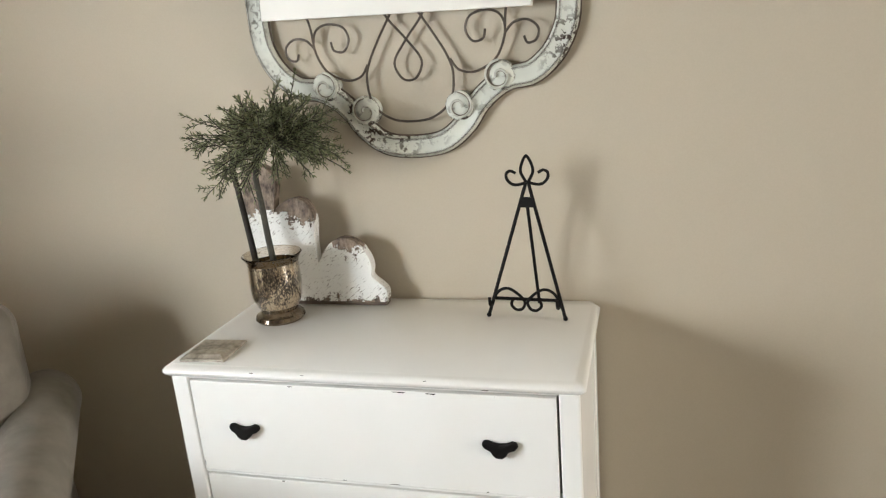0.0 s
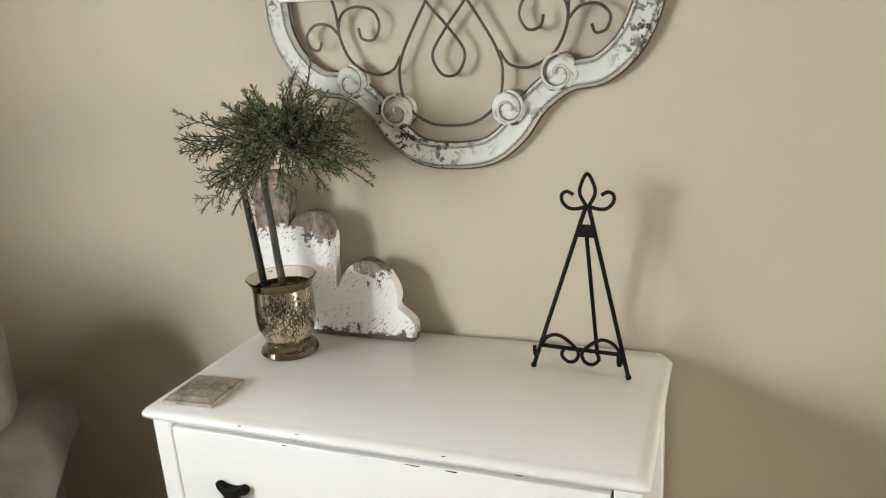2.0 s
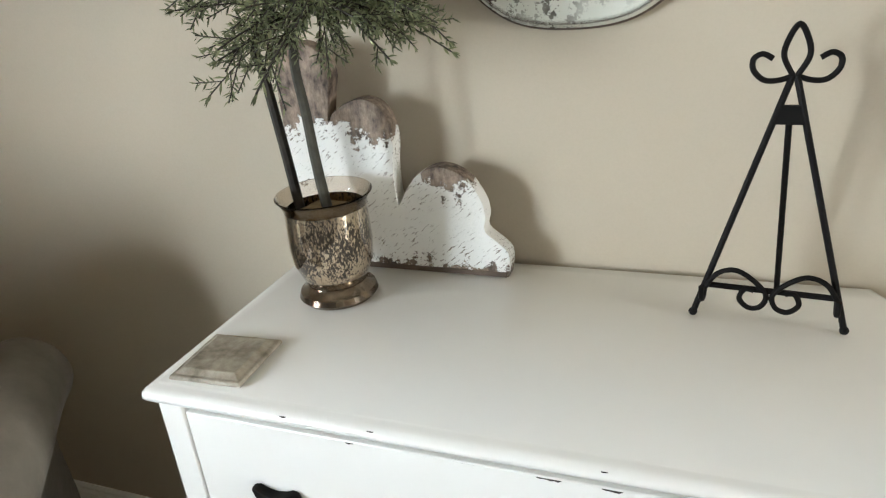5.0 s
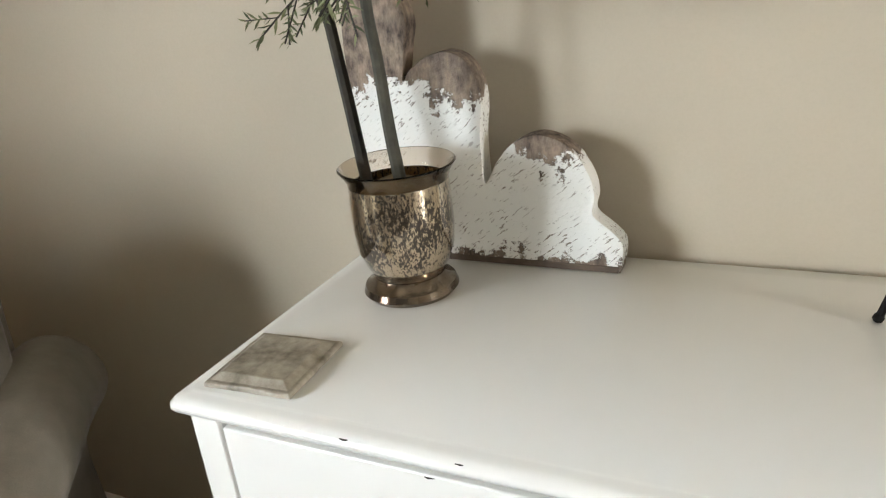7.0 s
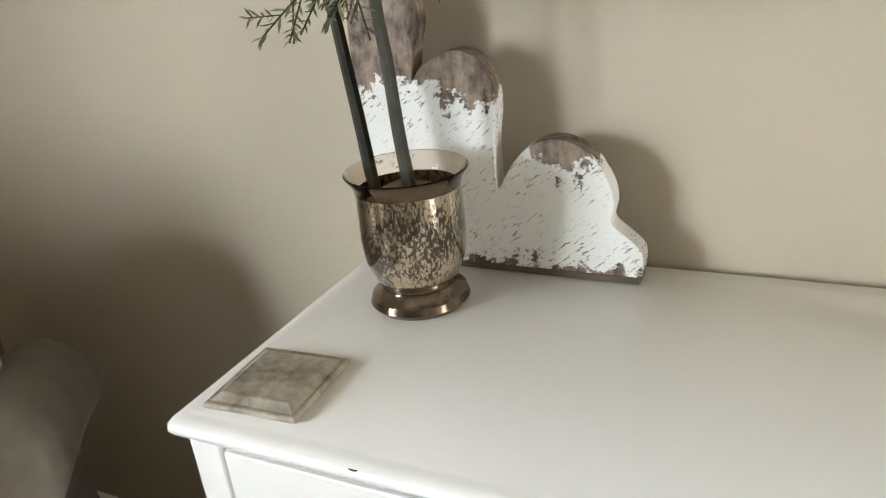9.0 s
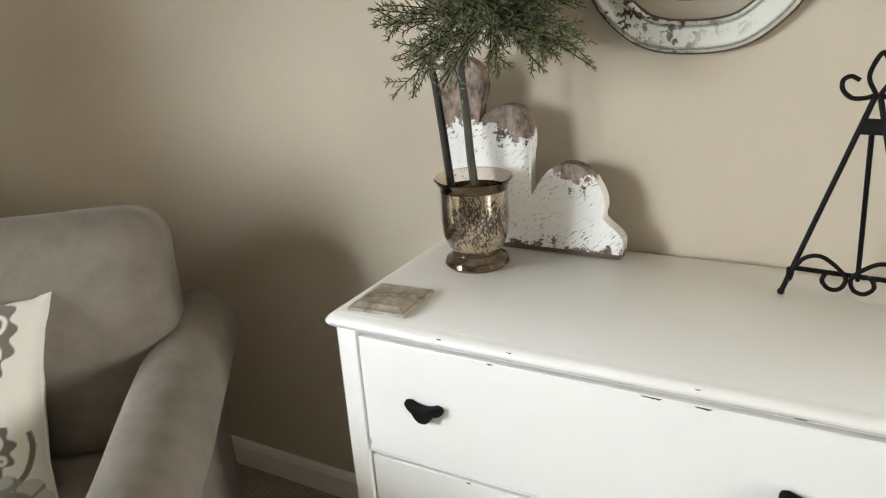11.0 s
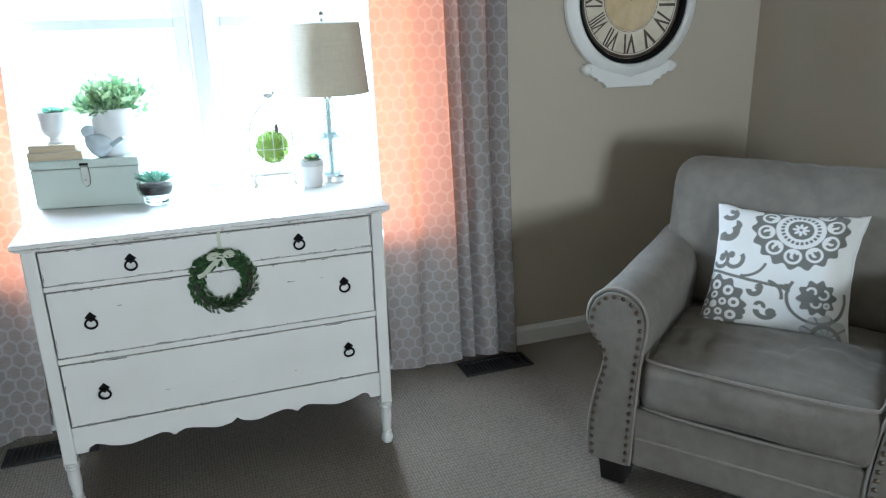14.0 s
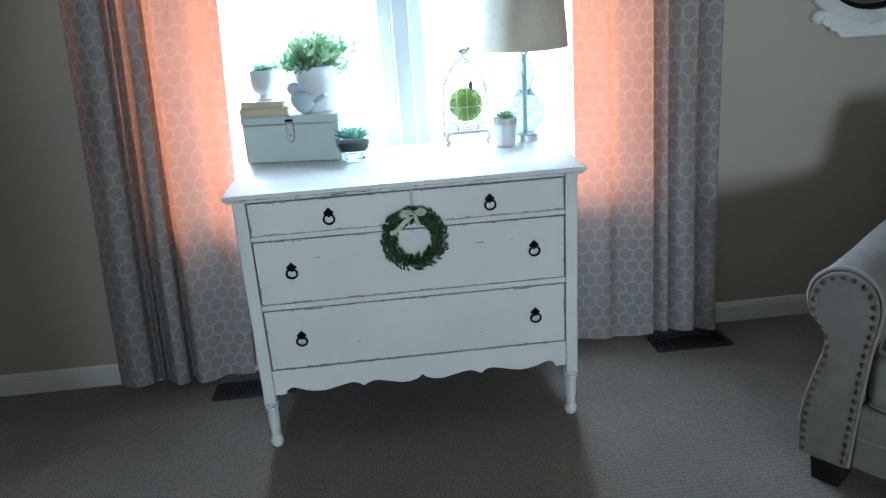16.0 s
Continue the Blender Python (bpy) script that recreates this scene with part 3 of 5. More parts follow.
# ---- curtains ----
def curtain(name, y_in, y_out, y_in_low, y_out_low, label, seed, folds):
    """A long panel with folds that run from rod to hem; y_in is the edge beside the pane."""
    rnd = random.Random(seed)
    z0, z1, nu, nv = 0.025, 2.28, 150, 40
    ph = [rnd.uniform(0, 6.28) for _ in range(4)]
    prof = smooth_line([(u, x, 0) for u, x in folds], 24)

    def depth(u):
        for p, q in zip(prof, prof[1:]):
            if q.x >= u:
                return p.y + (q.y - p.y) * (u - p.x) / max(1e-6, q.x - p.x)
        return prof[-1].y
    bm = bmesh.new()
    uvl = bm.loops.layers.uv.new("UVMap")
    grid, arc = [], []
    for j in range(nv + 1):
        v = j / nv
        row, s, last = [], 0.0, None
        srow = []
        for i in range(nu + 1):
            u = i / nu
            y = (y_in + (y_out - y_in) * u) * v + (y_in_low + (y_out_low - y_in_low) * u) * (1 - v)
            sway = u + 0.012 * math.sin(3.1 * v + ph[0] + 3 * u) * math.sin(math.pi * u)
            x = depth(max(0, min(1, sway))) * (0.8 + 0.3 * (1 - v)) + 0.004 * math.sin(23 * u + ph[3] + 2 * v)
            y += 0.007 * math.sin(5.2 * v + ph[2] + 2 * u) * u
            y += 0.010 * math.sin(depth(max(0, min(1, sway))) * 40)
            q = Vector((XW + 0.082 + x, y, z0 + (z1 - z0) * v + (0.007 * math.sin(9 * u + ph[1]) + 0.22 * depth(max(0, min(1, sway)))) * (1 - v) ** 2))
            if last is not None:
                s += math.hypot(q.x - last.x, q.y - last.y)
            last = q
            srow.append(s)
            row.append(bm.verts.new(q))
        grid.append(row)
        arc.append(srow)
    for j in range(nv):
        for i in range(nu):
            f = bm.faces.new((grid[j][i], grid[j][i + 1], grid[j + 1][i + 1], grid[j + 1][i]))
            for lp, (a, b) in zip(f.loops, ((j, i), (j, i + 1), (j + 1, i + 1), (j + 1, i))):
                lp[uvl].uv = (arc[20][b], grid[a][b].co.z)
    root = thing(name, pose(0, 0, 0), label, "curtain", "curtains at the window")
    part("cloth", bm, CURTAIN, root)
    hem = bmesh.new()
    sweep([(XW + 0.082, y_in, 2.285), (XW + 0.082, y_out, 2.285)], [(-0.012, -0.02), (0.012, -0.02), (0.012, 0.02), (-0.012, 0.02)], bm=hem, up=(0, 0, 1))
    part("heading", hem, CURTAIN, root)
    return root


LEFT_FOLDS = [(0, 0.006), (0.1, 0.014), (0.2, -0.004), (0.29, 0.014), (0.36, 0.036), (0.43, 0.034), (0.465, -0.045), (0.5, 0.012), (0.58, 0.034), (0.635, -0.03), (0.67, 0.016), (0.705, -0.034), (0.76, 0.020), (0.86, 0.042), (0.95, 0.018), (1, -0.02)]
RIGHT_FOLDS = [(0, 0.008), (0.09, -0.002), (0.2, 0.016), (0.29, -0.008), (0.39, 0.018), (0.49, 0.032), (0.525, -0.03), (0.56, 0.020), (0.60, 0.022), (0.635, -0.05), (0.675, 0.026), (0.74, 0.042), (0.80, 0.022), (0.835, -0.048), (0.88, 0.016), (0.94, 0.030), (1, -0.03)]
curtain("curtain", -1.165, -1.69, -1.29, -1.815, "taupe honeycomb-print curtain, glowing orange before the window", 4, LEFT_FOLDS)
curtain("curtain", 0.0, 0.575, 0.04, 0.645, "taupe honeycomb-print curtain hanging beside the armchair", 9, RIGHT_FOLDS)
rod = thing("curtain_rod", pose(XW + 0.082, -0.58, 2.32), "dark metal curtain rod above the window", "curtain rod")
part("pole", tube([(0, -1.35, 0), (0, 1.35, 0)], 0.012, 10), IRON, rod)
for s in (-1, 1):
    part("finial", lathe([(0, -0.03), (0.02, -0.02), (0.028, 0), (0.02, 0.02), (0, 0.03)], 16), IRON, rod, at=pose(0, s * 1.375, 0, 90))
    part("bracket", block(-0.081, 0.0, s * 1.2 - 0.01, s * 1.2 + 0.01, -0.012, 0.012), IRON, rod)


# ---- floor registers ----
def register(x0, x1, y0, y1, label):
    root = thing("floor_vent", pose((x0 + x1) / 2, (y0 + y1) / 2, 0), label, "floor vent", "floor vents under the curtains")
    w, l = (x1 - x0) / 2, (y1 - y0) / 2
    bm = bmesh.new()
    for q in ((-w, w, -l, -l + 0.016), (-w, w, l - 0.016, l), (-w, -w + 0.016, -l + 0.016, l - 0.016), (w - 0.016, w, -l + 0.016, l - 0.016)):
        block(*q, 0.0005, 0.009, bm)
    part("frame", bm, VENT, root, bevel=0.002)
    part("base", block(-w + 0.01, w - 0.01, -l + 0.01, l - 0.01, 0.0003, 0.002), VENT, root, smooth=False)
    n = 16
    for k in range(n):
        y = -l + 0.02 + (2 * l - 0.04) * (k + 0.5) / n
        if k == 0:
            first = part("slat", block(-w + 0.014, w - 0.014, -0.003, 0.003, 0.002, 0.0085), VENT, root, at=pose(0, y, 0, 20))
        else:
            again(first, pose(0, y, 0, 20), root)
    return root


register(-2.69, -2.56, 0.335, 0.655, "black metal floor register set in the carpet")
register(-2.675, -2.55, -1.44, -1.12, "black metal floor register under the curtain")


# ---- the two dressers ----
def turned_leg(h, r):
    """A short turned leg: a collar, a slim tapered shaft and a ball foot."""
    u = h / 0.172
    return lathe([(0, h), (r * 0.98, h), (r * 1.02, h - 0.006), (r * 0.80, h - 0.014), (r * 0.92, h - 0.022 * u), (r * 0.74, h - 0.030 * u), (r * 0.80, h * 0.62), (r * 0.70, h * 0.42), (r * 0.56, h * 0.30),
                  (r * 0.74, h * 0.275), (r * 0.60, h * 0.25), (r * 0.84, h * 0.16), (r * 0.86, h * 0.09), (r * 0.66, h * 0.02), (r * 0.5, 0), (0, 0)], 24)


def moulded_top(w, d, z0, z1, square):
    """A top about its own centre with a stepped edge, crisp or rounded off, and clipped back corners."""
    bm = bmesh.new()
    t = z1 - z0
    if square:
        prof = [(-0.009, z0), (-0.007, z0 + t * 0.30), (-0.002, z0 + t * 0.36), (0.0, z0 + t * 0.45), (0.0, z0 + t * 0.92), (-0.0025, z1)]
    else:
        prof = [(-0.010, z0), (-0.003, z0 + t * 0.22), (0.0, z0 + t * 0.42), (-0.0005, z0 + t * 0.60), (-0.005, z0 + t * 0.82), (-0.011, z0 + t * 0.93), (-0.017, z0 + t * 0.955), (-0.0185, z1)]
    rings = []
    for o, z in prof:
        x, y = w / 2 + o, d / 2 + o
        c, e = (0.003, 0.003) if square else (0.006, 0.030)
        rings.append([bm.verts.new(q) for q in ((-x + c, -y, z), (x - c, -y, z), (x, -y + c, z), (x, y - e, z), (x - 0.6 * e, y, z), (-x + 0.6 * e, y, z), (-x, y - e, z), (-x, -y + c, z))])
    for a, b in zip(rings, rings[1:]):
        for k in range(8):
            bm.faces.new((a[k], a[(k + 1) % 8], b[(k + 1) % 8], b[k]))
    bm.faces.new(list(reversed(rings[0])))
    bm.faces.new(rings[-1])
    return bm


def batwing_pull(parent, at):
    """A black cast pull: a wide scalloped bar with a drooping lobe."""
    out = [(-0.038, 0.004), (-0.035, 0.013), (-0.025, 0.015), (-0.014, 0.010), (0, 0.008), (0.014, 0.010), (0.025, 0.015), (0.035, 0.013), (0.038, 0.004), (0.031, -0.004), (0.018, -0.005), (0.014, -0.014), (0.006, -0.020), (-0.006, -0.020), (-0.014, -0.014), (-0.018, -0.005), (-0.031, -0.004)]
    bm = prism(out, lambda u, v, k: (u, -0.018 + 0.018 * k if abs(u) < 0.03 else -0.01 + 0.01 * k, v))
    return part("handle", bm, IRON, parent, "black cast metal drawer pull", at=at, bevel=0.003)


def ring_pull(parent, at):
    """A black diamond plate with a hanging ring."""
    bm = prism([(0, 0.026), (0.017, 0.009), (0, -0.008), (-0.017, 0.009)], lambda u, v, k: (u, -0.004 + 0.004 * k, v))
    lathe([(0, 0), (0.006, 0.0), (0.0065, 0.006), (0, 0.010)], 12, bm)
    pl = part("handle", bm, IRON, parent, "black diamond plate and ring", at=at, bevel=0.0015)
    ring = [(0.0165 * math.sin(a), -0.010 - 0.004 * math.cos(a), -0.010 + 0.0165 * math.cos(a)) for a in [2 * math.pi * k / 24 for k in range(24)]]
    part("ring", tube(ring, 0.0033, 8, True), IRON, pl)
    return pl


def worn_chips(x0, x1, z0, z1, y, seed, count, ends=True):
    """Flakes of bare wood along the edges of a painted board, thin and ragged."""
    rnd = random.Random(seed)
    bm = bmesh.new()
    for k in range(count):
        horizontal = (not ends) or rnd.random() < 0.78
        ln = min(0.06, 0.004 + rnd.expovariate(1 / 0.012))
        tk = rnd.uniform(0.0012, 0.0032)
        n = max(3, int(ln / 0.004))
        if horizontal:
            z = rnd.choice((z0 + 0.001, z1 - 0.001, z0 + 0.001))
            s = 1 if z < (z0 + z1) / 2 else -1
            a = rnd.uniform(x0, x1 - ln)
            low = [(a + ln * i / n, z) for i in range(n + 1)]
            high = [(a + ln * i / n, z + s * tk * rnd.uniform(0.25, 1.0) * (1 if 0 < i < n else 0.2)) for i in range(n + 1)]
        else:
            x = rnd.choice((x0 + 0.001, x1 - 0.001))
            s = 1 if x < (x0 + x1) / 2 else -1
            a = rnd.uniform(z0, z1 - ln)
            low = [(x, a + ln * i / n) for i in range(n + 1)]
            high = [(x + s * tk * rnd.uniform(0.25, 1.0) * (1 if 0 < i < n else 0.2), a + ln * i / n) for i in range(n + 1)]
        prism(low + list(reversed(high)), lambda u, v, q: (u, y - 0.0006 + 0.0016 * q, v), bm)
    return bm


def dresser(name, at, w, d, top, body, rows, legs, paint, label, pull, pulls, apron, post, over, scallop, chips):
    """A chest of three drawers on turned legs. Its own front looks to -y, its origin is on the floor under the middle of the front."""
    root = thing(name, at, label, "dresser")
    z_leg, z_top, t = legs, top, 0.026
    hw = w / 2
    gap, soft_edge = (0.0018, 0.0014) if scallop else (0.003, 0.002)
    tp = part("top", moulded_top(w + 2 * over, d + over + 0.012, z_top - t, z_top, scallop), paint, root, at=pose(0, d / 2 - over / 2 + 0.004, 0))
    zt = z_top - t - 0.0005
    part("side_panel", block(-hw + 0.006, -hw + 0.024, post, d - 0.03, z_leg + 0.03, zt), paint, root, bevel=0.002)
    part("side_panel", block(hw - 0.024, hw - 0.006, post, d - 0.03, z_leg + 0.03, zt), paint, root, bevel=0.002)
    part("back_panel", block(-hw + 0.024, hw - 0.024, d - 0.03, d - 0.02, z_leg + 0.03, zt), GAP, root, smooth=False)
    part("inner_case", block(-hw + 0.026, hw - 0.026, 0.03, d - 0.032, z_leg + 0.06, zt - 0.002), GAP, root, smooth=False)
    for sx in (-1, 1):
        for y0, y1 in ((0.0, post), (d - post, d)):
            x0, x1 = sorted((sx * hw, sx * (hw - post)))
            p = part("corner_post", block(x0, x1, y0, y1, z_leg, zt), paint, root, bevel=0.004)
            part("leg", turned_leg(z_leg, post * 0.62), paint, root, at=pose((x0 + x1) / 2, (y0 + y1) / 2, 0))
    part("top_rail", block(-hw + post, hw - post, 0.004, 0.03, rows[0][1] + gap, zt), paint, root, bevel=soft_edge)
    for k, (z0, z1) in enumerate(rows):
        dr = part("drawer", block(-hw + post + 0.0045, hw - post - 0.0045, 0.003 - (0.004 if k == 0 else 0), 0.026, z0 + 0.001, z1 - 0.001), paint, root, bevel=soft_edge)
        if chips:
            yy = 0.003 - (0.004 if k == 0 else 0)
            tagged(part("worn_edge", worn_chips(-hw + post + 0.006, hw - post - 0.006, z0 + 0.002, z1 - 0.002, yy, k + chips, chips), GAP, dr, "bare dark wood where paint has chipped", smooth=False), kind="stuff")
        if scallop and k:
            zc = z0 + (z1 - z0) * (0.72 if k == 1 else 0.32)
            tagged(part("paint_chip", worn_chips(-hw * 0.75, hw * 0.75, zc - 0.008, zc + 0.008, 0.003, k + 40, 3, False), GAP, dr, smooth=False), kind="stuff")
        below = rows[k + 1][1] if k + 1 < len(rows) else None
        if below is not None:
            part("rail", block(-hw + post, hw - post, 0.005, 0.03, below + gap, z0 - gap), paint, root, bevel=soft_edge)
        for x, z in pulls[k]:
            pull(dr, pose(x, (0.003 - (0.004 if k == 0 else 0)), z))
    if chips:
        tagged(part("worn_edge", worn_chips(-hw - over + 0.02, hw + over - 0.02, zt + 0.004, z_top - 0.006, -over + 0.0005, chips + 9, 4 if chips < 10 else chips // 2, False), GAP, tp, smooth=False, at=pose(0, -(d / 2 - over / 2 + 0.004), 0)), kind="stuff")
    a0, a1 = apron
    x0, x1 = -hw + post, hw - post
    if scallop:
        keys = [(0.0, 0.034), (0.020, 0.019), (0.062, 0.011), (0.105, 0.020), (0.155, 0.030), (0.180, 0.025), (0.200, 0.015), (0.216, 0.026), (0.240, 0.031), (0.285, 0.022), (0.335, 0.012), (0.385, 0.018), (0.420, 0.031), (0.438, 0.034), (0.455, 0.025), (0.460, 0.012), (0.495, 0.012)]
        right = [(q.x, a0 + q.y) for q in smooth_line([(u, v, 0) for u, v in keys], 5)]
        pts = [(-u, v) for u, v in reversed(right[1:])] + right
        pts[0], pts[-1] = (x0, pts[0][1]), (x1, pts[-1][1])
        out = pts + [(x1, a1), (x0, a1)]
    else:
        out = [(x0, a0), (x1, a0), (x1, a1), (x0, a1)]
    part("apron", prism(out, lambda u, v, k: (u, 0.006 + 0.016 * k, v)), paint, root, smooth=False, bevel=0.0025)
    return root


# white dresser against the north wall
d1_rows = [(0.602, 0.831), (0.379, 0.590), (0.148, 0.366)]
d1 = dresser("dresser", pose(-0.4665, 1.441, 0), 0.916, 0.452, 0.868, 0.1, d1_rows, 0.096, PAINT_A, "cream-white painted dresser with three drawers and black pulls",
             batwing_pull, [[(-0.2865, 0.717), (0.2945, 0.717)], [(-0.2865, 0.484), (0.2945, 0.484)], [(-0.2865, 0.252), (0.2945, 0.252)]], (0.104, 0.144), 0.042, 0.013, False, 7)

# distressed white dresser before the window; its front looks east
d2_rows = [(0.763, 0.868), (0.530, 0.742), (0.297, 0.507)]
d2 = dresser("dresser", pose(-2.192, -0.6335, 0, 0, 0, 90), 1.071, 0.52, 0.903, 0.1, d2_rows, 0.172, PAINT_B, "distressed white dresser with scalloped apron and ring pulls",
             ring_pull, [[(-0.2485, 0.812), (0.2535, 0.812)], [(-0.384, 0.643), (0.3915, 0.643)], [(-0.382, 0.405), (0.3915, 0.405)]], (0.188, 0.292), 0.040, 0.022, True, 34)


# ---- armchair in the corner ----
CH = pose(-1.725, 0.488, 0, 0, 0, 37.4) @ pose(0.44, 0, 0)   # own x to its left-hand viewer's right, own -y forward
chair = thing("armchair", CH, "taupe velvet rolled-arm armchair with nailhead trim", "armchair")


def arm_outline(side):
    """The front of a rolled arm, standing on its foot, from the outside bottom round the roll to the inside bottom."""
    c = [(-0.078, 0.080), (-0.084, 0.16), (-0.079, 0.25), (-0.057, 0.36), (-0.040, 0.44), (-0.050, 0.49), (-0.088, 0.53), (-0.102, 0.585), (-0.085, 0.64), (-0.04, 0.675), (0.015, 0.678), (0.062, 0.65), (0.086, 0.60), (0.086, 0.54), (0.078, 0.48), (0.072, 0.40), (0.064, 0.25), (0.060, 0.15), (0.058, 0.080)]
    if side < 0:
        c = [(u * (0.88 if v > 0.45 else 1.0) + 0.006 + (0.056 if u < 0 else 0.044) * max(0.0, min(1.0, (0.56 - v) / 0.30)), v) for u, v in c]
    return [(u * side, v) for u, v in c]


for side, xc in ((1, -0.408), (-1, 0.418)):
    outline = [(p.x, p.y) for p in smooth_line([(u, v, 0) for u, v in arm_outline(side)], 4)]
    # the arm body swells a little to the rear
    bm = bmesh.new()
    rings = []
    for k in range(15):
        t = k / 14
        y = 0.004 + 0.87 * t
        fat = 1 + (0.15 if side < 0 else 0.05) * math.sin(math.pi / 2 * min(1, t * 1.5)) - 0.08 * max(0.0, t - 0.85) / 0.15
        drop = 0.050 * t - 0.012 * math.sin(math.pi * t) - 0.03 * max(0.0, t - 0.88) / 0.12
        ring = []
        for u, v in outline:
            n1 = noise.noise(Vector((u * 8, y * 6, v * 8))) * 0.004
            ring.append(bm.verts.new((xc + u * (fat if v > 0.3 else 1) + n1, y, v + (drop if v > 0.5 else 0))))
        rings.append(ring)
    for a, b in zip(rings, rings[1:]):
        for q in range(len(a)):
            bm.faces.new((a[q], a[(q + 1) % len(a)], b[(q + 1) % len(b)], b[q]))
    bm.faces.new(list(reversed(rings[0])))
    bm.faces.new(rings[-1])
    part("arm", bm, VELVET, chair)
    inset = [(u * 0.93, 0.080 + (v - 0.080) * 0.985) for u, v in outline]
    bm = prism(inset, lambda u, v, k: (xc + u, -0.010 + 0.013 * k, v))
    panel = part("arm_front", bm, VELVET, chair, bevel=0.004)
    part("piping", tube([(xc + u, 0.002, v) for u, v in outline], 0.0055, 8), PIPING, chair)
    # nailheads follow the edge of the panel
    line = [Vector((xc + u * 0.82 + 0.0 * side, -0.0105, 0.085 + (v - 0.080) * 0.955)) for u, v in outline]
    run, nails = 0.0, []
    total = sum((b - a).length for a, b in zip(line, line[1:]))
    count = int(total / 0.0285)
    want = [total * (k + 0.5) / count for k in range(count)]
    for a, b in zip(line, line[1:]):
        seg = (b - a).length
        while want and want[0] <= run + seg:
            nails.append(a.lerp(b, (want.pop(0) - run) / seg))
        run += seg
    first = None
    for q in nails:
        at = pose(q.x, q.y, q.z, 90)
        if first is None:
            first = part("nailhead", lathe([(0.0078, 0), (0.0073, 0.003), (0.0046, 0.005), (0, 0.0058)], 10), BRASS, panel, at=at)
        else:
            again(first, at, panel)
    part("foot", prism([(-0.048, 0.086), (0.054, 0.086), (0.042, 0.0), (-0.036, 0.0)], lambda u, v, k: (xc + u - (0.045 if side < 0 else 0.0), 0.002 + 0.085 * k, v)), FOOT, chair, bevel=0.004)
    part("foot", prism([(-0.04, 0.086), (0.04, 0.086), (0.03, 0.0), (-0.03, 0.0)], lambda u, v, k: (xc + u - (0.05 if side < 0 else 0.0), 0.70 + 0.07 * k, v)), FOOT, chair, bevel=0.004)

part("apron", block(-0.348, 0.338, 0.006, 0.05, 0.080, 0.285), VELVET, chair, bevel=0.012)
part("seat_deck", block(-0.348, 0.338, 0.05, 0.76, 0.16, 0.284), VELVET, chair, bevel=0.01)
part("seam", tube([(-0.338, 0.005, 0.185), (0.328, 0.005, 0.185)], 0.004, 8), PIPING, chair)
seat = pad(0.672, 0.66, 0.185, 0.05, 60, 0.035, 0.02, 2)
for v in seat.verts:
    if v.co.z > 0.03:
        v.co.z += 0.0075 * noise.noise(Vector((v.co.x * 8 + v.co.y * 4, v.co.y * 17, 1.7))) + 0.004 * noise.noise(Vector((v.co.x * 20, v.co.y * 8, 5.1)))
        for x0, y0, ang, ln, hi in ((0.10, -0.10, 70, 0.07, 0.007), (0.145, -0.085, 62, 0.06, 0.006), (0.19, -0.06, 75, 0.05, 0.005), (-0.10, -0.16, 35, 0.05, 0.003)):
            ca, sa = math.cos(radians(ang)), math.sin(radians(ang))
            dx, dy = v.co.x - x0, v.co.y - y0
            v.co.z += hi * math.exp(-((dy * ca - dx * sa) / 0.013) ** 2 - ((dx * ca + dy * sa) / ln) ** 2)
    if v.co.y < -0.25:
        v.co.y += 0.004 * noise.noise(Vector((v.co.x * 14, v.co.z * 25, 2.2)))
        v.co.z -= 0.010 * max(0.0, v.co.x) / 0.33
part("seat_cushion", seat, VELVET, chair, at=pose(-0.004, 0.322, 0.378))
for z, yf in ((0.462, 0.012), (0.296, 0.012)):
    pts = smooth_line([(-0.33, 0.16, z), (-0.325, 0.04, z), (-0.29, yf - 0.005, z), (-0.1, yf - 0.019, z), (0.1, yf - 0.019, z), (0.28, yf - 0.005, z), (0.315, 0.04, z), (0.322, 0.16, z)], 6)
    part("piping", tube(pts, 0.005, 8), PIPING, chair)
part("back_frame", pad(0.80, 0.15, 0.85, 0.07, 10, 0, 0.0, 5), VELVET, chair, at=pose(-0.022, 0.80, 0.495, -9))
back = pad(0.868, 0.22, 0.56, 0.085, 30, 0.0, 0.045, 7)
for v in back.verts:
    for x0 in (-0.045, 0.05):
        g = math.exp(-((v.co.x - x0) / 0.016) ** 2) * max(0.0, min(1.0, (v.co.z - 0.10) / 0.15))
        v.co.y += 0.007 * g
        v.co.z -= 0.006 * g
    v.co.y += 0.006 * noise.noise(Vector((v.co.x * 6, 4.0, v.co.z * 6)))
part("back_cushion", back, VELVET, chair, at=pose(-0.022, 0.70, 0.695, -11))
pts = smooth_line([(u * 0.965 - 0.022, y + 0.030, z) for u, y, z in ((-0.42, 0.60, 0.62), (-0.43, 0.625, 0.80), (-0.41, 0.645, 0.91), (-0.34, 0.652, 0.95), (-0.1, 0.645, 0.952), (0.02, 0.645, 0.944), (0.15, 0.645, 0.952), (0.34, 0.652, 0.95), (0.41, 0.645, 0.91), (0.43, 0.625, 0.80), (0.42, 0.60, 0.62))], 6)
part("piping", tube(pts, 0.005, 8), PIPING, chair)


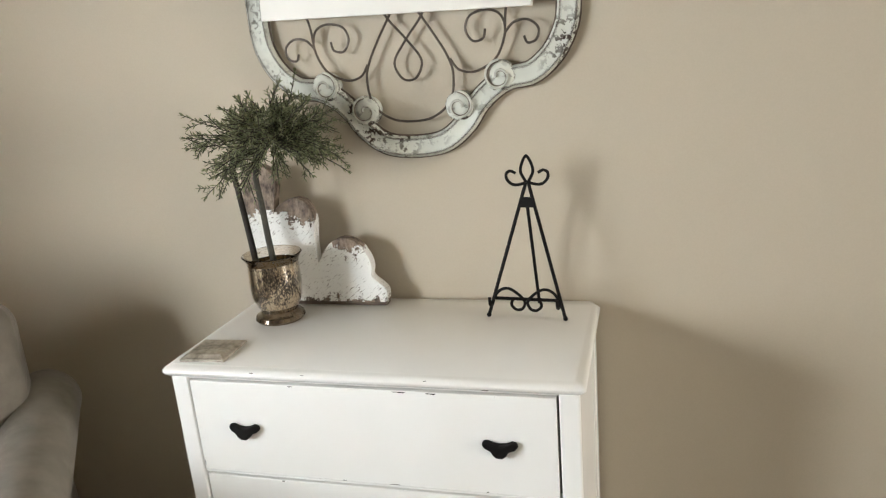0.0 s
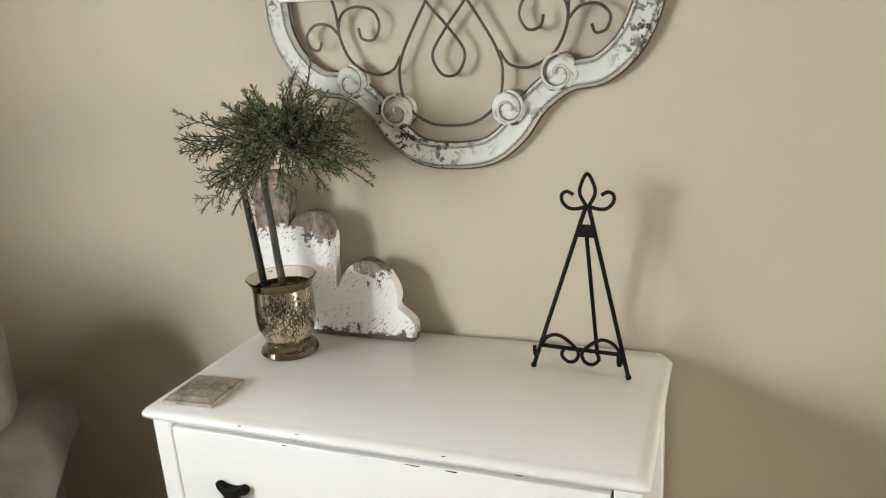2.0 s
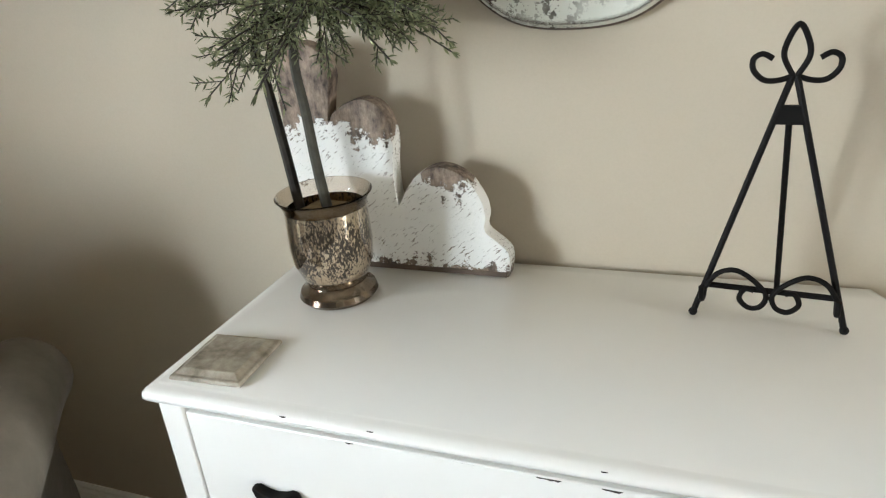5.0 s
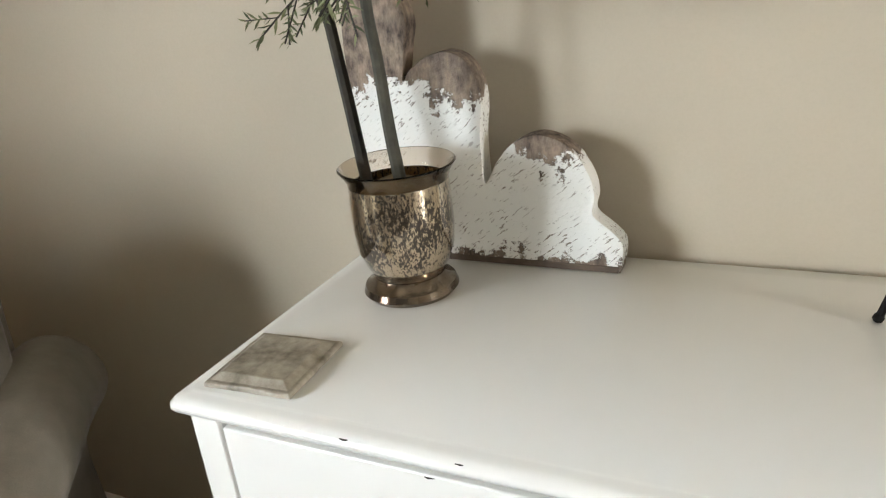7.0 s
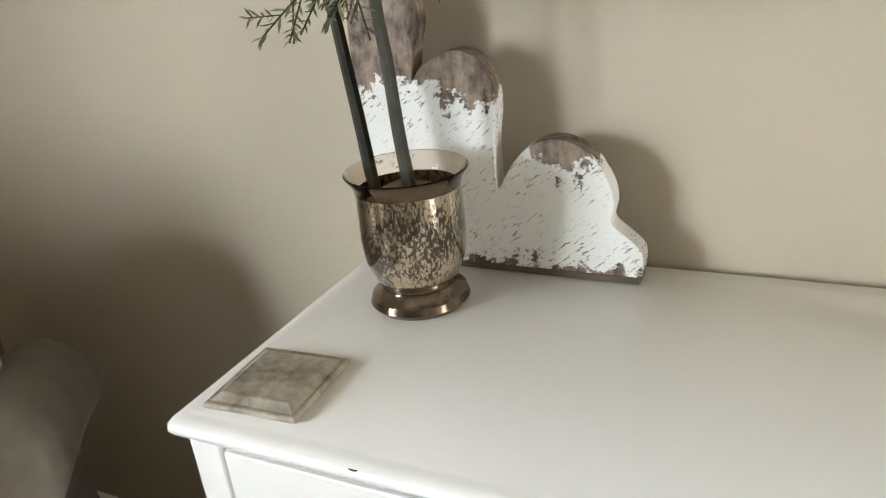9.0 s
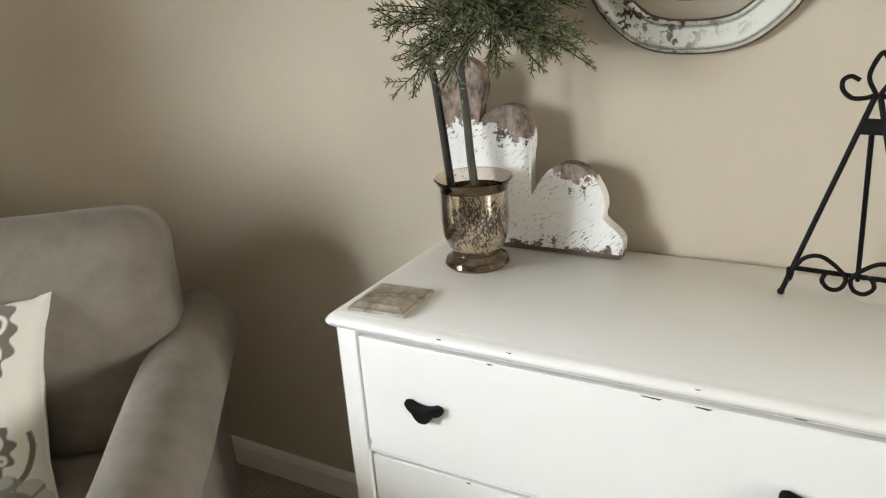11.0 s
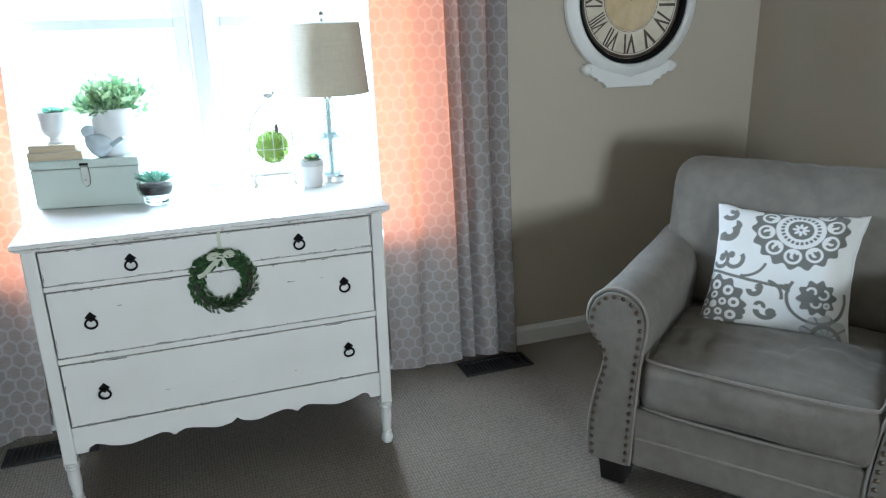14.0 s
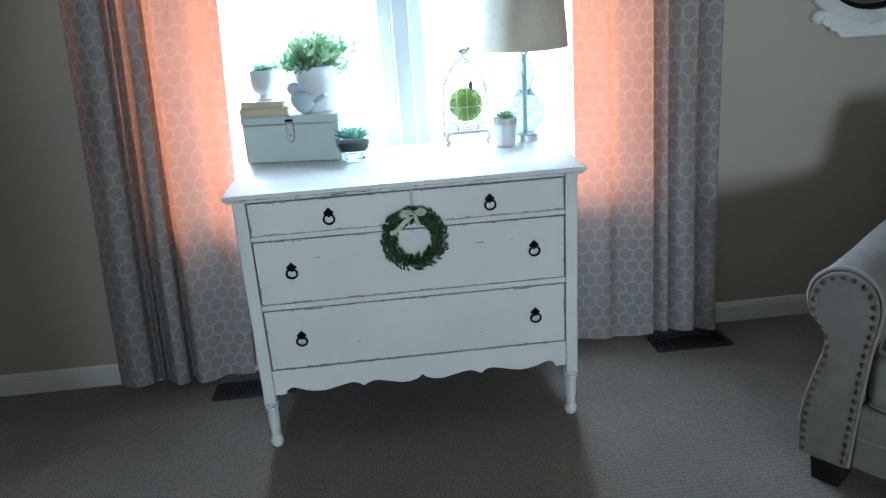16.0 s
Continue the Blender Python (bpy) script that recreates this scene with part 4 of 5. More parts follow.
def cushion_print(u, v):
    """1 where the grey print lies, 0 on the white ground; u to the right and v up, from 0 to 1."""
    def at(cx, cy):
        x, y = u - cx, v - cy
        return math.hypot(x, y), math.atan2(y, x)
    grey = 0
    # the large medallion with its curled petals
    r, a = at(0.605, 0.815)
    if r < 0.305 + 0.016 * math.sin(18 * a):
        grey = 1
    for k in range(10):
        b = 2 * math.pi * (k + 0.35) / 10
        rr, aa = at(0.605 + 0.222 * math.cos(b), 0.815 + 0.222 * math.sin(b))
        turn = (aa - b + math.pi) % (2 * math.pi) - math.pi
        if rr < 0.058 and not (0.020 < rr < 0.040 and abs(turn) < 2.2) and not (rr < 0.026 and turn > 0.4):
            grey = 0
    if 0.128 < r < 0.160 or 0.082 < r < 0.104:
        grey = 0
    if 0.104 <= r <= 0.128:
        grey = 0 if math.sin(24 * a) > 0.4 else 1
    if r < 0.082:
        grey = 0 if r < 0.055 * (0.35 + 0.65 * abs(math.cos(4 * a))) and r > 0.012 else 1
    # lower left blossom with rings of white dots
    r, a = at(0.10, 0.16)
    if r < 0.225 + 0.018 * math.sin(13 * a):
        grey = 1
        for n, rad, size in ((9, 0.155, 0.040), (5, 0.075, 0.030)):
            for k in range(n):
                b = 2 * math.pi * (k + 0.3) / n
                rr, aa = at(0.10 + rad * math.cos(b), 0.16 + rad * math.sin(b))
                if size * 0.42 < rr < size:
                    grey = 0
        if r < 0.03:
            grey = 0
    # right blossom, its white squiggles and the tendril round it
    r, a = at(0.775, 0.315)
    if r < 0.120 + 0.014 * math.sin(10 * a):
        grey = 1
        for cx, cy, ro, a0, a1 in ((0.735, 0.355, 0.036, -0.6, 3.0), (0.815, 0.345, 0.040, -2.6, 1.6), (0.775, 0.275, 0.038, -3.1, 0.4), (0.845, 0.270, 0.024, -3.1, 3.1)):
            rr, aa = at(cx, cy)
            if ro - 0.017 < rr < ro and a0 < aa < a1:
                grey = 0
    if 0.180 < r < 0.203 and (a < 0.35 or a > 2.6):
        grey = 1
    # stems
    if 0.02 < u < 0.60:
        y = 0.435 - 0.06 * math.sin((u - 0.02) * 2.9) - 0.02 * u
        if abs(v - y) < 0.011 + 0.014 * max(0.0, u - 0.50) / 0.1 * (1.6 if u > 0.56 else 1.0):
            grey = 1
    for cx, cy, ro, ri, a0, a1 in ((0.27, 0.56, 0.165, 0.145, -1.6, -0.25), (0.44, 0.28, 0.125, 0.103, -0.1, 1.45),
                                   (0.09, 0.52, 0.075, 0.045, -2.8, 1.2), (0.10, 0.535, 0.030, 0.0, -3.1, 3.1), (0.20, 0.53, 0.080, 0.048, -2.6, 0.7), (0.175, 0.56, 0.026, 0.0, -3.1, 3.1),
                                   (0.11, 0.90, 0.070, 0.030, -2.6, 0.9), (0.125, 0.915, 0.022, 0.0, -3.1, 3.1), (0.12, 0.745, 0.085, 0.030, -2.9, 0.6), (0.17, 0.80, 0.045, 0.0, -2.4, 1.6), (0.075, 0.70, 0.035, 0.0, -3.1, 3.1),
                                   (0.375, 0.315, 0.055, 0.018, -3.1, 0.9), (0.405, 0.335, 0.028, 0.0, -3.1, 3.1), (0.465, 0.165, 0.080, 0.040, -3.1, -0.2), (0.425, 0.195, 0.040, 0.012, -0.4, 3.1), (0.50, 0.155, 0.035, 0.0, -3.1, 3.1), (0.31, 0.13, 0.030, 0.0, -3.1, 3.1)):
        r, a = at(cx, cy)
        if ri < r < ro and a0 < a < a1:
            grey = 1
    # corner blossom in paler tan grey
    r, a = at(0.86, 0.03)
    if r < 0.165 + 0.012 * math.sin(9 * a):
        grey = max(grey * 0.8, 0.40)
        if 0.07 < r < 0.10 or abs(math.sin(4.5 * a)) < 0.22:
            grey = 0.85
    return grey


def cushion():
    n = 190
    bm = bmesh.new()
    lay = bm.verts.layers.float.new("print")
    w, h, t = 0.466, 0.440, 0.074
    for s in (-1, 1):
        g = []
        m = n if s < 0 else 24
        for j in range(m + 1):
            row = []
            for i in range(m + 1):
                u, v = i / m, j / m
                a, b = 2 * u - 1, 2 * v - 1
                pull = 1 - 0.115 * (1 - a * a) * abs(b) ** 3
                pullx = 1 - 0.115 * (1 - b * b) * abs(a) ** 3
                th = t * ((1 - a ** 4) * (1 - b ** 4)) ** 0.45
                q = Vector((a * w / 2 * pullx, s * th, b * h / 2 * pull))
                q.y += 0.009 * noise.noise(q * 11) * (1 - a ** 4) * (1 - b ** 4)
                q.x += 0.005 * noise.noise(Vector((a * 0.4, 3.0, b * 4.5))) * abs(a)
                q.z += 0.005 * noise.noise(Vector((a * 4.5, 7.0, b * 0.4))) * abs(b)
                x = bm.verts.new(q)
                x[lay] = sum(cushion_print(u + p / m, v + q / m) for p in (-0.25, 0.25) for q in (-0.25, 0.25)) / 4 if s < 0 else 0
                row.append(x)
            g.append(row)
        for j in range(m):
            for i in range(m):
                bm.faces.new((g[j][i], g[j][i + 1], g[j + 1][i + 1], g[j + 1][i]))
    root = thing("throw_pillow", CH @ pose(-0.033, 0.482, 0.650, -30, -1.0, 0), "white cushion with grey medallion print on the armchair", "pillow")
    part("cover", bm, PRINT, root)
    edge = []
    for k in range(64):
        a = 2 * math.pi * k / 64
        c, s_ = math.cos(a), math.sin(a)
        m = max(abs(c), abs(s_))
        x, z = c / m, s_ / m
        edge.append((x * w / 2 * (1 - 0.115 * (1 - z * z) * abs(x) ** 3) + 0.005 * noise.noise(Vector((x * 0.4, 3.0, z * 4.5))) * abs(x), 0,
                     z * h / 2 * (1 - 0.115 * (1 - x * x) * abs(z) ** 3) + 0.005 * noise.noise(Vector((x * 4.5, 7.0, z * 0.4))) * abs(z)))
    part("seam", tube(edge, 0.003, 6, True), TRIM, root)


cushion()


# ---- wall ornament above the white dresser ----
OX = -0.437
orn = thing("wall_ornament", pose(OX, YN, 1.655), "distressed white carved wooden frame with scrolled wire", "wall decor")
half = [(0, -0.384), (0.075, -0.374), (0.130, -0.334), (0.165, -0.287), (0.205, -0.252), (0.245, -0.232), (0.300, -0.222), (0.350, -0.180), (0.381, -0.12), (0.388, -0.06), (0.388, 0.0)]
quarter = half[:-1]
loop = [(u, v) for u, v in half] + [(u, -v) for u, v in reversed(quarter)] + [(-u, -v) for u, v in quarter[1:]] + [(-u, v) for u, v in reversed(half[1:])]
line = smooth_line([(u, 0, v) for u, v in loop], 7, True)
sec = [(-0.026, 0.003), (-0.026, 0.019), (-0.019, 0.029), (-0.013, 0.0265), (0.0, 0.023), (0.013, 0.0265), (0.019, 0.029), (0.026, 0.019), (0.026, 0.003)]
part("frame", sweep(line, [(a, -b) for a, b in sec], True), FRAME_PAINT, orn)
for off in (-0.0272, 0.0272):
    edge = []
    n = len(line)
    for i in range(n):
        t = (line[(i + 1) % n] - line[i - 1]).normalized()
        edge.append(line[i] + t.cross(Vector((0, 1, 0))) * off + Vector((0, -0.014, 0)))
    part("worn_edge", tube(edge, 0.0026, 6, True), BROWN_EDGE, orn)


def scroll(cx, cz, r, turn, flip):
    """A carved volute: a dished disc with a spiral ridge."""
    at = pose(cx, 0, cz)
    disc = part("volute", lathe([(0, 0.031), (r * 0.3, 0.033), (r * 0.8, 0.031), (r, 0.024), (r, 0.002)], 28), FRAME_PAINT, orn, at=at @ pose(0, 0, 0, 90))
    sp = []
    for k in range(46):
        a = turn + flip * k / 45 * 2 * math.pi * 1.3
        q = r * (1 - 0.83 * k / 45)
        sp.append((q * math.cos(a), -0.034, q * math.sin(a)))
    part("spiral", tube(sp, 0.0034, 6), RIDGE_PAINT, disc, at=pose(0, 0, 0, -90))
    # thin dark tube stands in for the line of shade along the ridge
    part("ridge_shade", tube([(x * 0.90, y - 0.0008, z * 0.90) for x, y, z in sp], 0.0018, 6), BROWN_EDGE, disc, at=pose(0, 0, 0, -90))


for sx in (-1, 1):
    for sz in (1, -1):
        scroll(sx * 0.120, sz * -0.290, 0.036, radians(90), -sx * sz)
        scroll(sx * 0.222, sz * -0.226, 0.037, radians(90), sx * sz)

wires = [
    [(0.035, -0.065), (0.07, -0.12), (0.098, -0.17), (0.110, -0.215), (0.099, -0.275), (0.055, -0.312), (0, -0.321), (-0.055, -0.312), (-0.099, -0.275), (-0.110, -0.215), (-0.098, -0.17), (-0.07, -0.12), (-0.035, -0.065)],
    [(0.075, -0.0), (0.045, -0.07), (0.0, -0.125), (-0.034, -0.175), (-0.022, -0.212), (0, -0.222), (0.022, -0.212), (0.034, -0.175), (0.0, -0.125), (-0.045, -0.07), (-0.075, 0.0)],
]
for s in (-1, 1):
    wires.append([(s * u, v) for u, v in ((0.105, -0.178), (0.125, -0.205), (0.165, -0.212), (0.215, -0.185), (0.240, -0.13), (0.232, -0.09), (0.20, -0.075), (0.160, -0.085), (0.147, -0.115), (0.163, -0.142), (0.188, -0.138), (0.194, -0.117))])
    wires.append([(s * u, v) for u, v in ((0.240, -0.13), (0.262, -0.108), (0.295, -0.105), (0.318, -0.125), (0.312, -0.15), (0.292, -0.156), (0.284, -0.14))])
    wires.append([(s * u, v) for u, v in ((0.240, -0.13), (0.250, -0.06), (0.29, -0.02), (0.36, 0.0))])
    wires.append([(s * u, v) for u, v in ((0.035, -0.065), (0.0, -0.02), (-0.03, 0.0))])
for w in wires:
    for sz in (1, -1):
        part("wire_scroll", tube(smooth_line([(u, -0.024, v * sz) for u, v in w], 7), 0.0030, 7), WIRE, orn)

sign = thing("wooden_sign", pose(OX - 0.025, YN - 0.045, 1.585, 0, 1.9), "whitewashed plank sign hung across the frame", "sign")
for k in range(3):
    part("plank", block(-0.334, 0.334, -0.009, 0.009, 0.004 + k * 0.095, 0.096 + k * 0.095), CLOCK_WHITE, sign, bevel=0.002)
for s in (-1, 1):
    part("batten", block(s * 0.25 - 0.015, s * 0.25 + 0.015, 0.0095, 0.018, 0.02, 0.27), CLOCK_WHITE, sign)


# ---- easel on the white dresser ----
ez = thing("plate_easel", pose(-0.158, 1.80, 0.868), "black wrought-iron tabletop easel with scrolled ledge", "easel")
apex, fl, fr, bk = Vector((0.008, 0.008, 0.330)), Vector((-0.094, -0.032, 0.005)), Vector((0.091, -0.048, 0.005)), Vector((0.015, 0.062, 0.003))
part("front_leg", tube([fl, fl.lerp(apex, 0.97)], 0.0042, 8), IRON, ez)
part("front_leg", tube([fr, fr.lerp(apex, 0.97)], 0.0042, 8), IRON, ez)
part("rear_leg", tube([bk, fl.lerp(fr, 0.5).lerp(apex, 0.80) + Vector((0, 0.006, 0))], 0.004, 8), IRON, ez)
for q in (fl, fr):
    part("ball_foot", lathe([(0, -0.005), (0.0045, -0.003), (0.0062, 0.001), (0.0045, 0.005), (0, 0.007)], 12), IRON, ez, at=Matrix.Translation(q))
a, b = fl.lerp(apex, 0.795), fr.lerp(apex, 0.795)
a2, b2 = fl.lerp(apex, 0.865), fr.lerp(apex, 0.865)
bm = bmesh.new()
vs = [bm.verts.new(q + Vector((0, d, 0))) for d in (-0.0035, 0.0035) for q in (a, b, b2, a2)]
for f in ((0, 1, 2, 3), (7, 6, 5, 4), (0, 4, 5, 1), (1, 5, 6, 2), (2, 6, 7, 3), (3, 7, 4, 0)):
    bm.faces.new([vs[k] for k in f])
part("hinge_plate", bm, IRON, ez)
top = apex + Vector((0, 0, -0.008))
part("finial_loop", tube(smooth_line([top + Vector(q) for q in ((0.003, 0, 0.0), (0.014, 0, 0.022), (0.011, 0, 0.042), (0, 0, 0.060), (-0.011, 0, 0.042), (-0.014, 0, 0.022), (-0.003, 0, 0.0))], 6), 0.0036, 8), IRON, ez)
for s in (-1, 1):
    part("finial_scroll", tube(smooth_line([top + Vector((s * u, 0, v)) for u, v in ((0.0, 0.0), (0.016, -0.006), (0.034, -0.006), (0.047, 0.006), (0.048, 0.020), (0.038, 0.026), (0.026, 0.020))], 6), 0.0036, 8), IRON, ez)
l0, l1 = fl.lerp(apex, 0.135), fr.lerp(apex, 0.135)
part("ledge_bar", tube([l0 + Vector((0, -0.004, 0)), l1 + Vector((0, -0.004, 0))], 0.0042, 8), IRON, ez)
fwd = Vector((-0.09, -1, 0)).normalized()
for s, q in ((-1, l0), (1, l1)):
    part("hook", tube(smooth_line([q, q + fwd * 0.018 + Vector((0, 0, -0.012)), q + fwd * 0.034 + Vector((0, 0, -0.006)), q + fwd * 0.036 + Vector((0, 0, 0.012))], 5), 0.004, 8), IRON, ez)
mid = l0.lerp(l1, 0.5)
rt = (l1 - l0).normalized()
for s in (-1, 1):
    pts = [mid + rt * (s * u) + Vector((0, -0.008, v)) for u, v in ((0.082, -0.006), (0.066, 0.019), (0.044, 0.027), (0.022, 0.016), (0.004, -0.004), (0.009, -0.022), (0.024, -0.026), (0.036, -0.014), (0.030, 0.001), (0.019, 0.000))]
    part("ledge_scroll", tube(smooth_line(pts, 6), 0.0036, 8), IRON, ez)


# ---- corbel ----
cb = [(-0.183, 0.0), (0.195, 0.0), (0.199, 0.040), (0.185, 0.060), (0.160, 0.083), (0.163, 0.108), (0.158, 0.136), (0.138, 0.171), (0.112, 0.189), (0.084, 0.193), (0.054, 0.180), (0.031, 0.154), (0.013, 0.122), (0.010, 0.155), (0.011, 0.195), (0.016, 0.235), (0.012, 0.268), (-0.003, 0.296), (-0.030, 0.308), (-0.060, 0.301), (-0.085, 0.284), (-0.097, 0.268), (-0.090, 0.31), (-0.082, 0.350), (-0.095, 0.385), (-0.125, 0.402), (-0.158, 0.396), (-0.178, 0.372), (-0.183, 0.32)]
sm = smooth_line([(u, v, 0) for u, v in cb[1:]] , 4)
out = [(-0.183, 0.0)] + [(q.x, q.y) for q in sm]
corbel = thing("corbel", pose(-0.730, 1.834, 0.8683), "salvaged wooden corbel with flaking white paint", "corbel")
part("body", prism(out, lambda u, v, k: (u * 0.985, 0.030 * k, v * 0.945)), CORBEL, corbel, bevel=0.004)
part("base_strip", block(-0.176, 0.1895, -0.0015, 0.0005, 0.0, 0.009), BROWN_EDGE, corbel, "bare brown wood along the foot", bevel=0.0006)



# ---- potted topiary ----
pot = thing("topiary_plant", pose(-0.792, 1.733, 0.868) @ Matrix.Scale(1.05, 4), "rosemary topiary in a mercury-glass footed pot", "plant")
part("pot", lathe([(0.044, 0.026), (0.052, 0.040), (0.060, 0.062), (0.0625, 0.090), (0.0618, 0.118), (0.0610, 0.144), (0.0585, 0.144), (0.0585, 0.10), (0.056, 0.06), (0.04, 0.035), (0, 0.032)], 40), MERCURY, pot, "silvered glass pot with fine dark flecks")
part("pot_foot", lathe([(0, 0), (0.056, 0.0), (0.0605, 0.006), (0.0575, 0.014), (0.047, 0.020), (0.0445, 0.0255), (0, 0.0255)], 40), SMOKE, pot, "smoky brown glass foot")
part("rim", lathe([(0.0610, 0.1445), (0.0635, 0.153), (0.070, 0.162), (0.0715, 0.1645), (0.070, 0.166), (0.0675, 0.1635), (0.0610, 0.1535), (0.0585, 0.1445)], 40), RIM_GLASS, pot)
moss_bm = lathe([(0, 0.142), (0.012, 0.143), (0.024, 0.142), (0.036, 0.139), (0.048, 0.133), (0.056, 0.126)], 28)
for v in moss_bm.verts:
    v.co.z += 0.006 * noise.noise(v.co * 55)
part("moss", moss_bm, MOSS, pot)
part("stem", tube(smooth_line([(0.004, 0.0, 0.13), (-0.004, 0.002, 0.20), (-0.009, 0.004, 0.28), (-0.013, 0.004, 0.36), (0.012, 0.004, 0.43)], 6), 0.0082, 8, taper=0.75), STEM_GREEN, pot, "grey-green bark")
part("stem", tube(smooth_line([(-0.052, 0.012, 0.13), (-0.064, 0.018, 0.22), (-0.076, 0.020, 0.32), (-0.080, 0.018, 0.38), (-0.02, 0.01, 0.44)], 6), 0.0080, 8, taper=0.75), STEM, pot)
rnd = random.Random(11)
bmn, bmt = bmesh.new(), bmesh.new()
core = Vector((0.044, 0.0, 0.428))
for k in range(128):
    th = rnd.uniform(0, 2 * math.pi)
    ph = rnd.uniform(-0.40, 1.12)
    d = Vector((math.cos(th) * math.cos(ph), math.sin(th) * math.cos(ph) * 0.78, math.sin(ph) * 0.95)).normalized()
    reach = rnd.uniform(0.075, 0.142) * (1.15 if abs(d.z) < 0.5 else 0.86)
    if rnd.random() < 0.08:
        reach *= 1.18
    start = core + d * rnd.uniform(0.0, 0.03)
    if d.y > 0.5:
        reach = min(reach, 0.12)
    droop = rnd.uniform(-0.02, 0.05) if d.z > 0.25 else rnd.uniform(0.005, 0.05)
    curl = Vector((rnd.uniform(-1, 1), rnd.uniform(-1, 1), 0)) * 0.025
    pts = [start + d * reach * t + Vector((0, 0, -droop * t * t)) + curl * math.sin(2.4 * t) for t in (0, 0.25, 0.5, 0.75, 1.0)]
    pts = smooth_line(pts, 3)
    tube(pts, 0.0012, 4, bm=bmt)
    n = len(pts)
    steps = 22
    for q in range(steps):
        t = 0.12 + 0.88 * q / steps
        i = min(n - 2, int(t * (n - 1)))
        base = pts[i].lerp(pts[i + 1], t * (n - 1) - i)
        tang = (pts[i + 1] - pts[i]).normalized()
        s = tang.orthogonal().normalized()
        s = Matrix.Rotation(q * 2.4 + rnd.uniform(-0.5, 0.5), 3, tang) @ s
        needle(bmn, base, tang * 0.9 + s * 0.8, rnd.uniform(0.010, 0.019), 0.0034)
    for q in range(6):
        needle(bmn, pts[-1], (pts[-1] - pts[-2]).normalized() + Vector((rnd.uniform(-0.4, 0.4), rnd.uniform(-0.4, 0.4), rnd.uniform(-0.4, 0.4))), 0.014, 0.0024)
    # side twigs
    for q in range(4):
        i = rnd.randrange(n // 4, n - 2)
        tang = (pts[i + 1] - pts[i]).normalized()
        s = Matrix.Rotation(rnd.uniform(0, 6.28), 3, tang) @ tang.orthogonal().normalized()
        w = (tang + s * 0.8).normalized()
        e = pts[i] + w * rnd.uniform(0.025, 0.055) - Vector((0, 0, rnd.uniform(-0.004, 0.012)))
        tube([pts[i], e], 0.0009, 4, bm=bmt)
        for r in range(12):
            s2 = Matrix.Rotation(r * 2.4, 3, w) @ w.orthogonal().normalized()
            needle(bmn, pts[i].lerp(e, 0.2 + 0.8 * r / 12), w * 0.8 + s2, rnd.uniform(0.009, 0.015), 0.0025)
tagged(part("twig_mass", bmt, STEM, pot), kind="stuff")
tagged(part("foliage", bmn, NEEDLE, pot, "dull green needle foliage", smooth=False), kind="stuff")


# ---- stone coaster ----
def stepped_square(levels):
    """A square block whose half-width changes from level to level, a little uneven at the rim."""
    rnd = random.Random(6)
    bm = bmesh.new()
    rings = []
    for s, z in levels:
        ring = []
        for k in range(4):
            (ax, ay), (bx, by) = ((-1, -1), (1, -1), (1, 1), (-1, 1))[k], ((1, -1), (1, 1), (-1, 1), (-1, -1))[k]
            for q in range(8):
                t = q / 8
                e = 1 + rnd.uniform(-0.012, 0.008)
                ring.append(bm.verts.new(((ax + (bx - ax) * t) * s * e, (ay + (by - ay) * t) * s * e * 1.02, z)))
        rings.append(ring)
    for p, q in zip(rings, rings[1:]):
        for k in range(len(p)):
            bm.faces.new((p[k], p[(k + 1) % len(p)], q[(k + 1) % len(p)], q[k]))
    bm.faces.new(list(reversed(rings[0])))
    bm.faces.new(rings[-1])
    return bm


tile = thing("stone_tile", pose(-0.852, 1.513, 0.8682, 0, 0, 3), "grey-brown stone tile lying on the dresser top", "tile")
part("slab", stepped_square(((0.0545, 0.0), (0.0555, 0.002), (0.0552, 0.0058), (0.0535, 0.0072), (0.050, 0.0074))), STONE, tile, smooth=False, bevel=0.0008)
part("raised_face", stepped_square(((0.0505, 0.0070), (0.0415, 0.0128), (0.0395, 0.0133), (0.037, 0.0131))), STONE, tile, smooth=False, bevel=0.0008)


# ---- wall clock ----
ck = thing("wall_clock", pose(XW, 1.205, 1.535, 0, 0, 90), "round antique-style wall clock with white carved frame", "clock")
part("frame", lathe([(0.266, 0.010), (0.270, 0.040), (0.282, 0.050), (0.300, 0.046), (0.312, 0.034), (0.322, 0.028), (0.326, 0.010), (0.318, 0.001), (0.27, 0.001)], 64), CLOCK_WHITE, ck, at=pose(0, 0, 0, 90))
part("bezel", lathe([(0.246, 0.012), (0.250, 0.030), (0.258, 0.038), (0.266, 0.036), (0.2665, 0.010)], 64), IRON, ck, "dark ring round the dial", at=pose(0, 0, 0, 90))
part("inner_ring", lathe([(0.232, 0.012), (0.238, 0.018), (0.245, 0.0125)], 64), BROWN_EDGE, ck, at=pose(0, 0, 0, 90))
dial = part("dial", lathe([(0, 0.010), (0.247, 0.010), (0.247, 0.002)], 64), DIAL, ck, "aged cream dial with roman numerals", at=pose(0, 0, 0, 90))
part("medallion", lathe([(0, 0.0135), (0.120, 0.0135), (0.128, 0.0125), (0.130, 0.0105)], 48), MEDALLION, ck, at=pose(0, 0, 0, 90))
for rr, wd in ((0.133, 0.0015), (0.224, 0.0018)):
    part("dial_line", lathe([(rr, 0.0102), (rr, 0.0116), (rr + wd, 0.0116), (rr + wd, 0.0102)], 64), BROWN_EDGE, ck, at=pose(0, 0, 0, 90))
numerals = ["XII", "I", "II", "III", "IV", "V", "VI", "VII", "VIII", "IX", "X", "XI"]
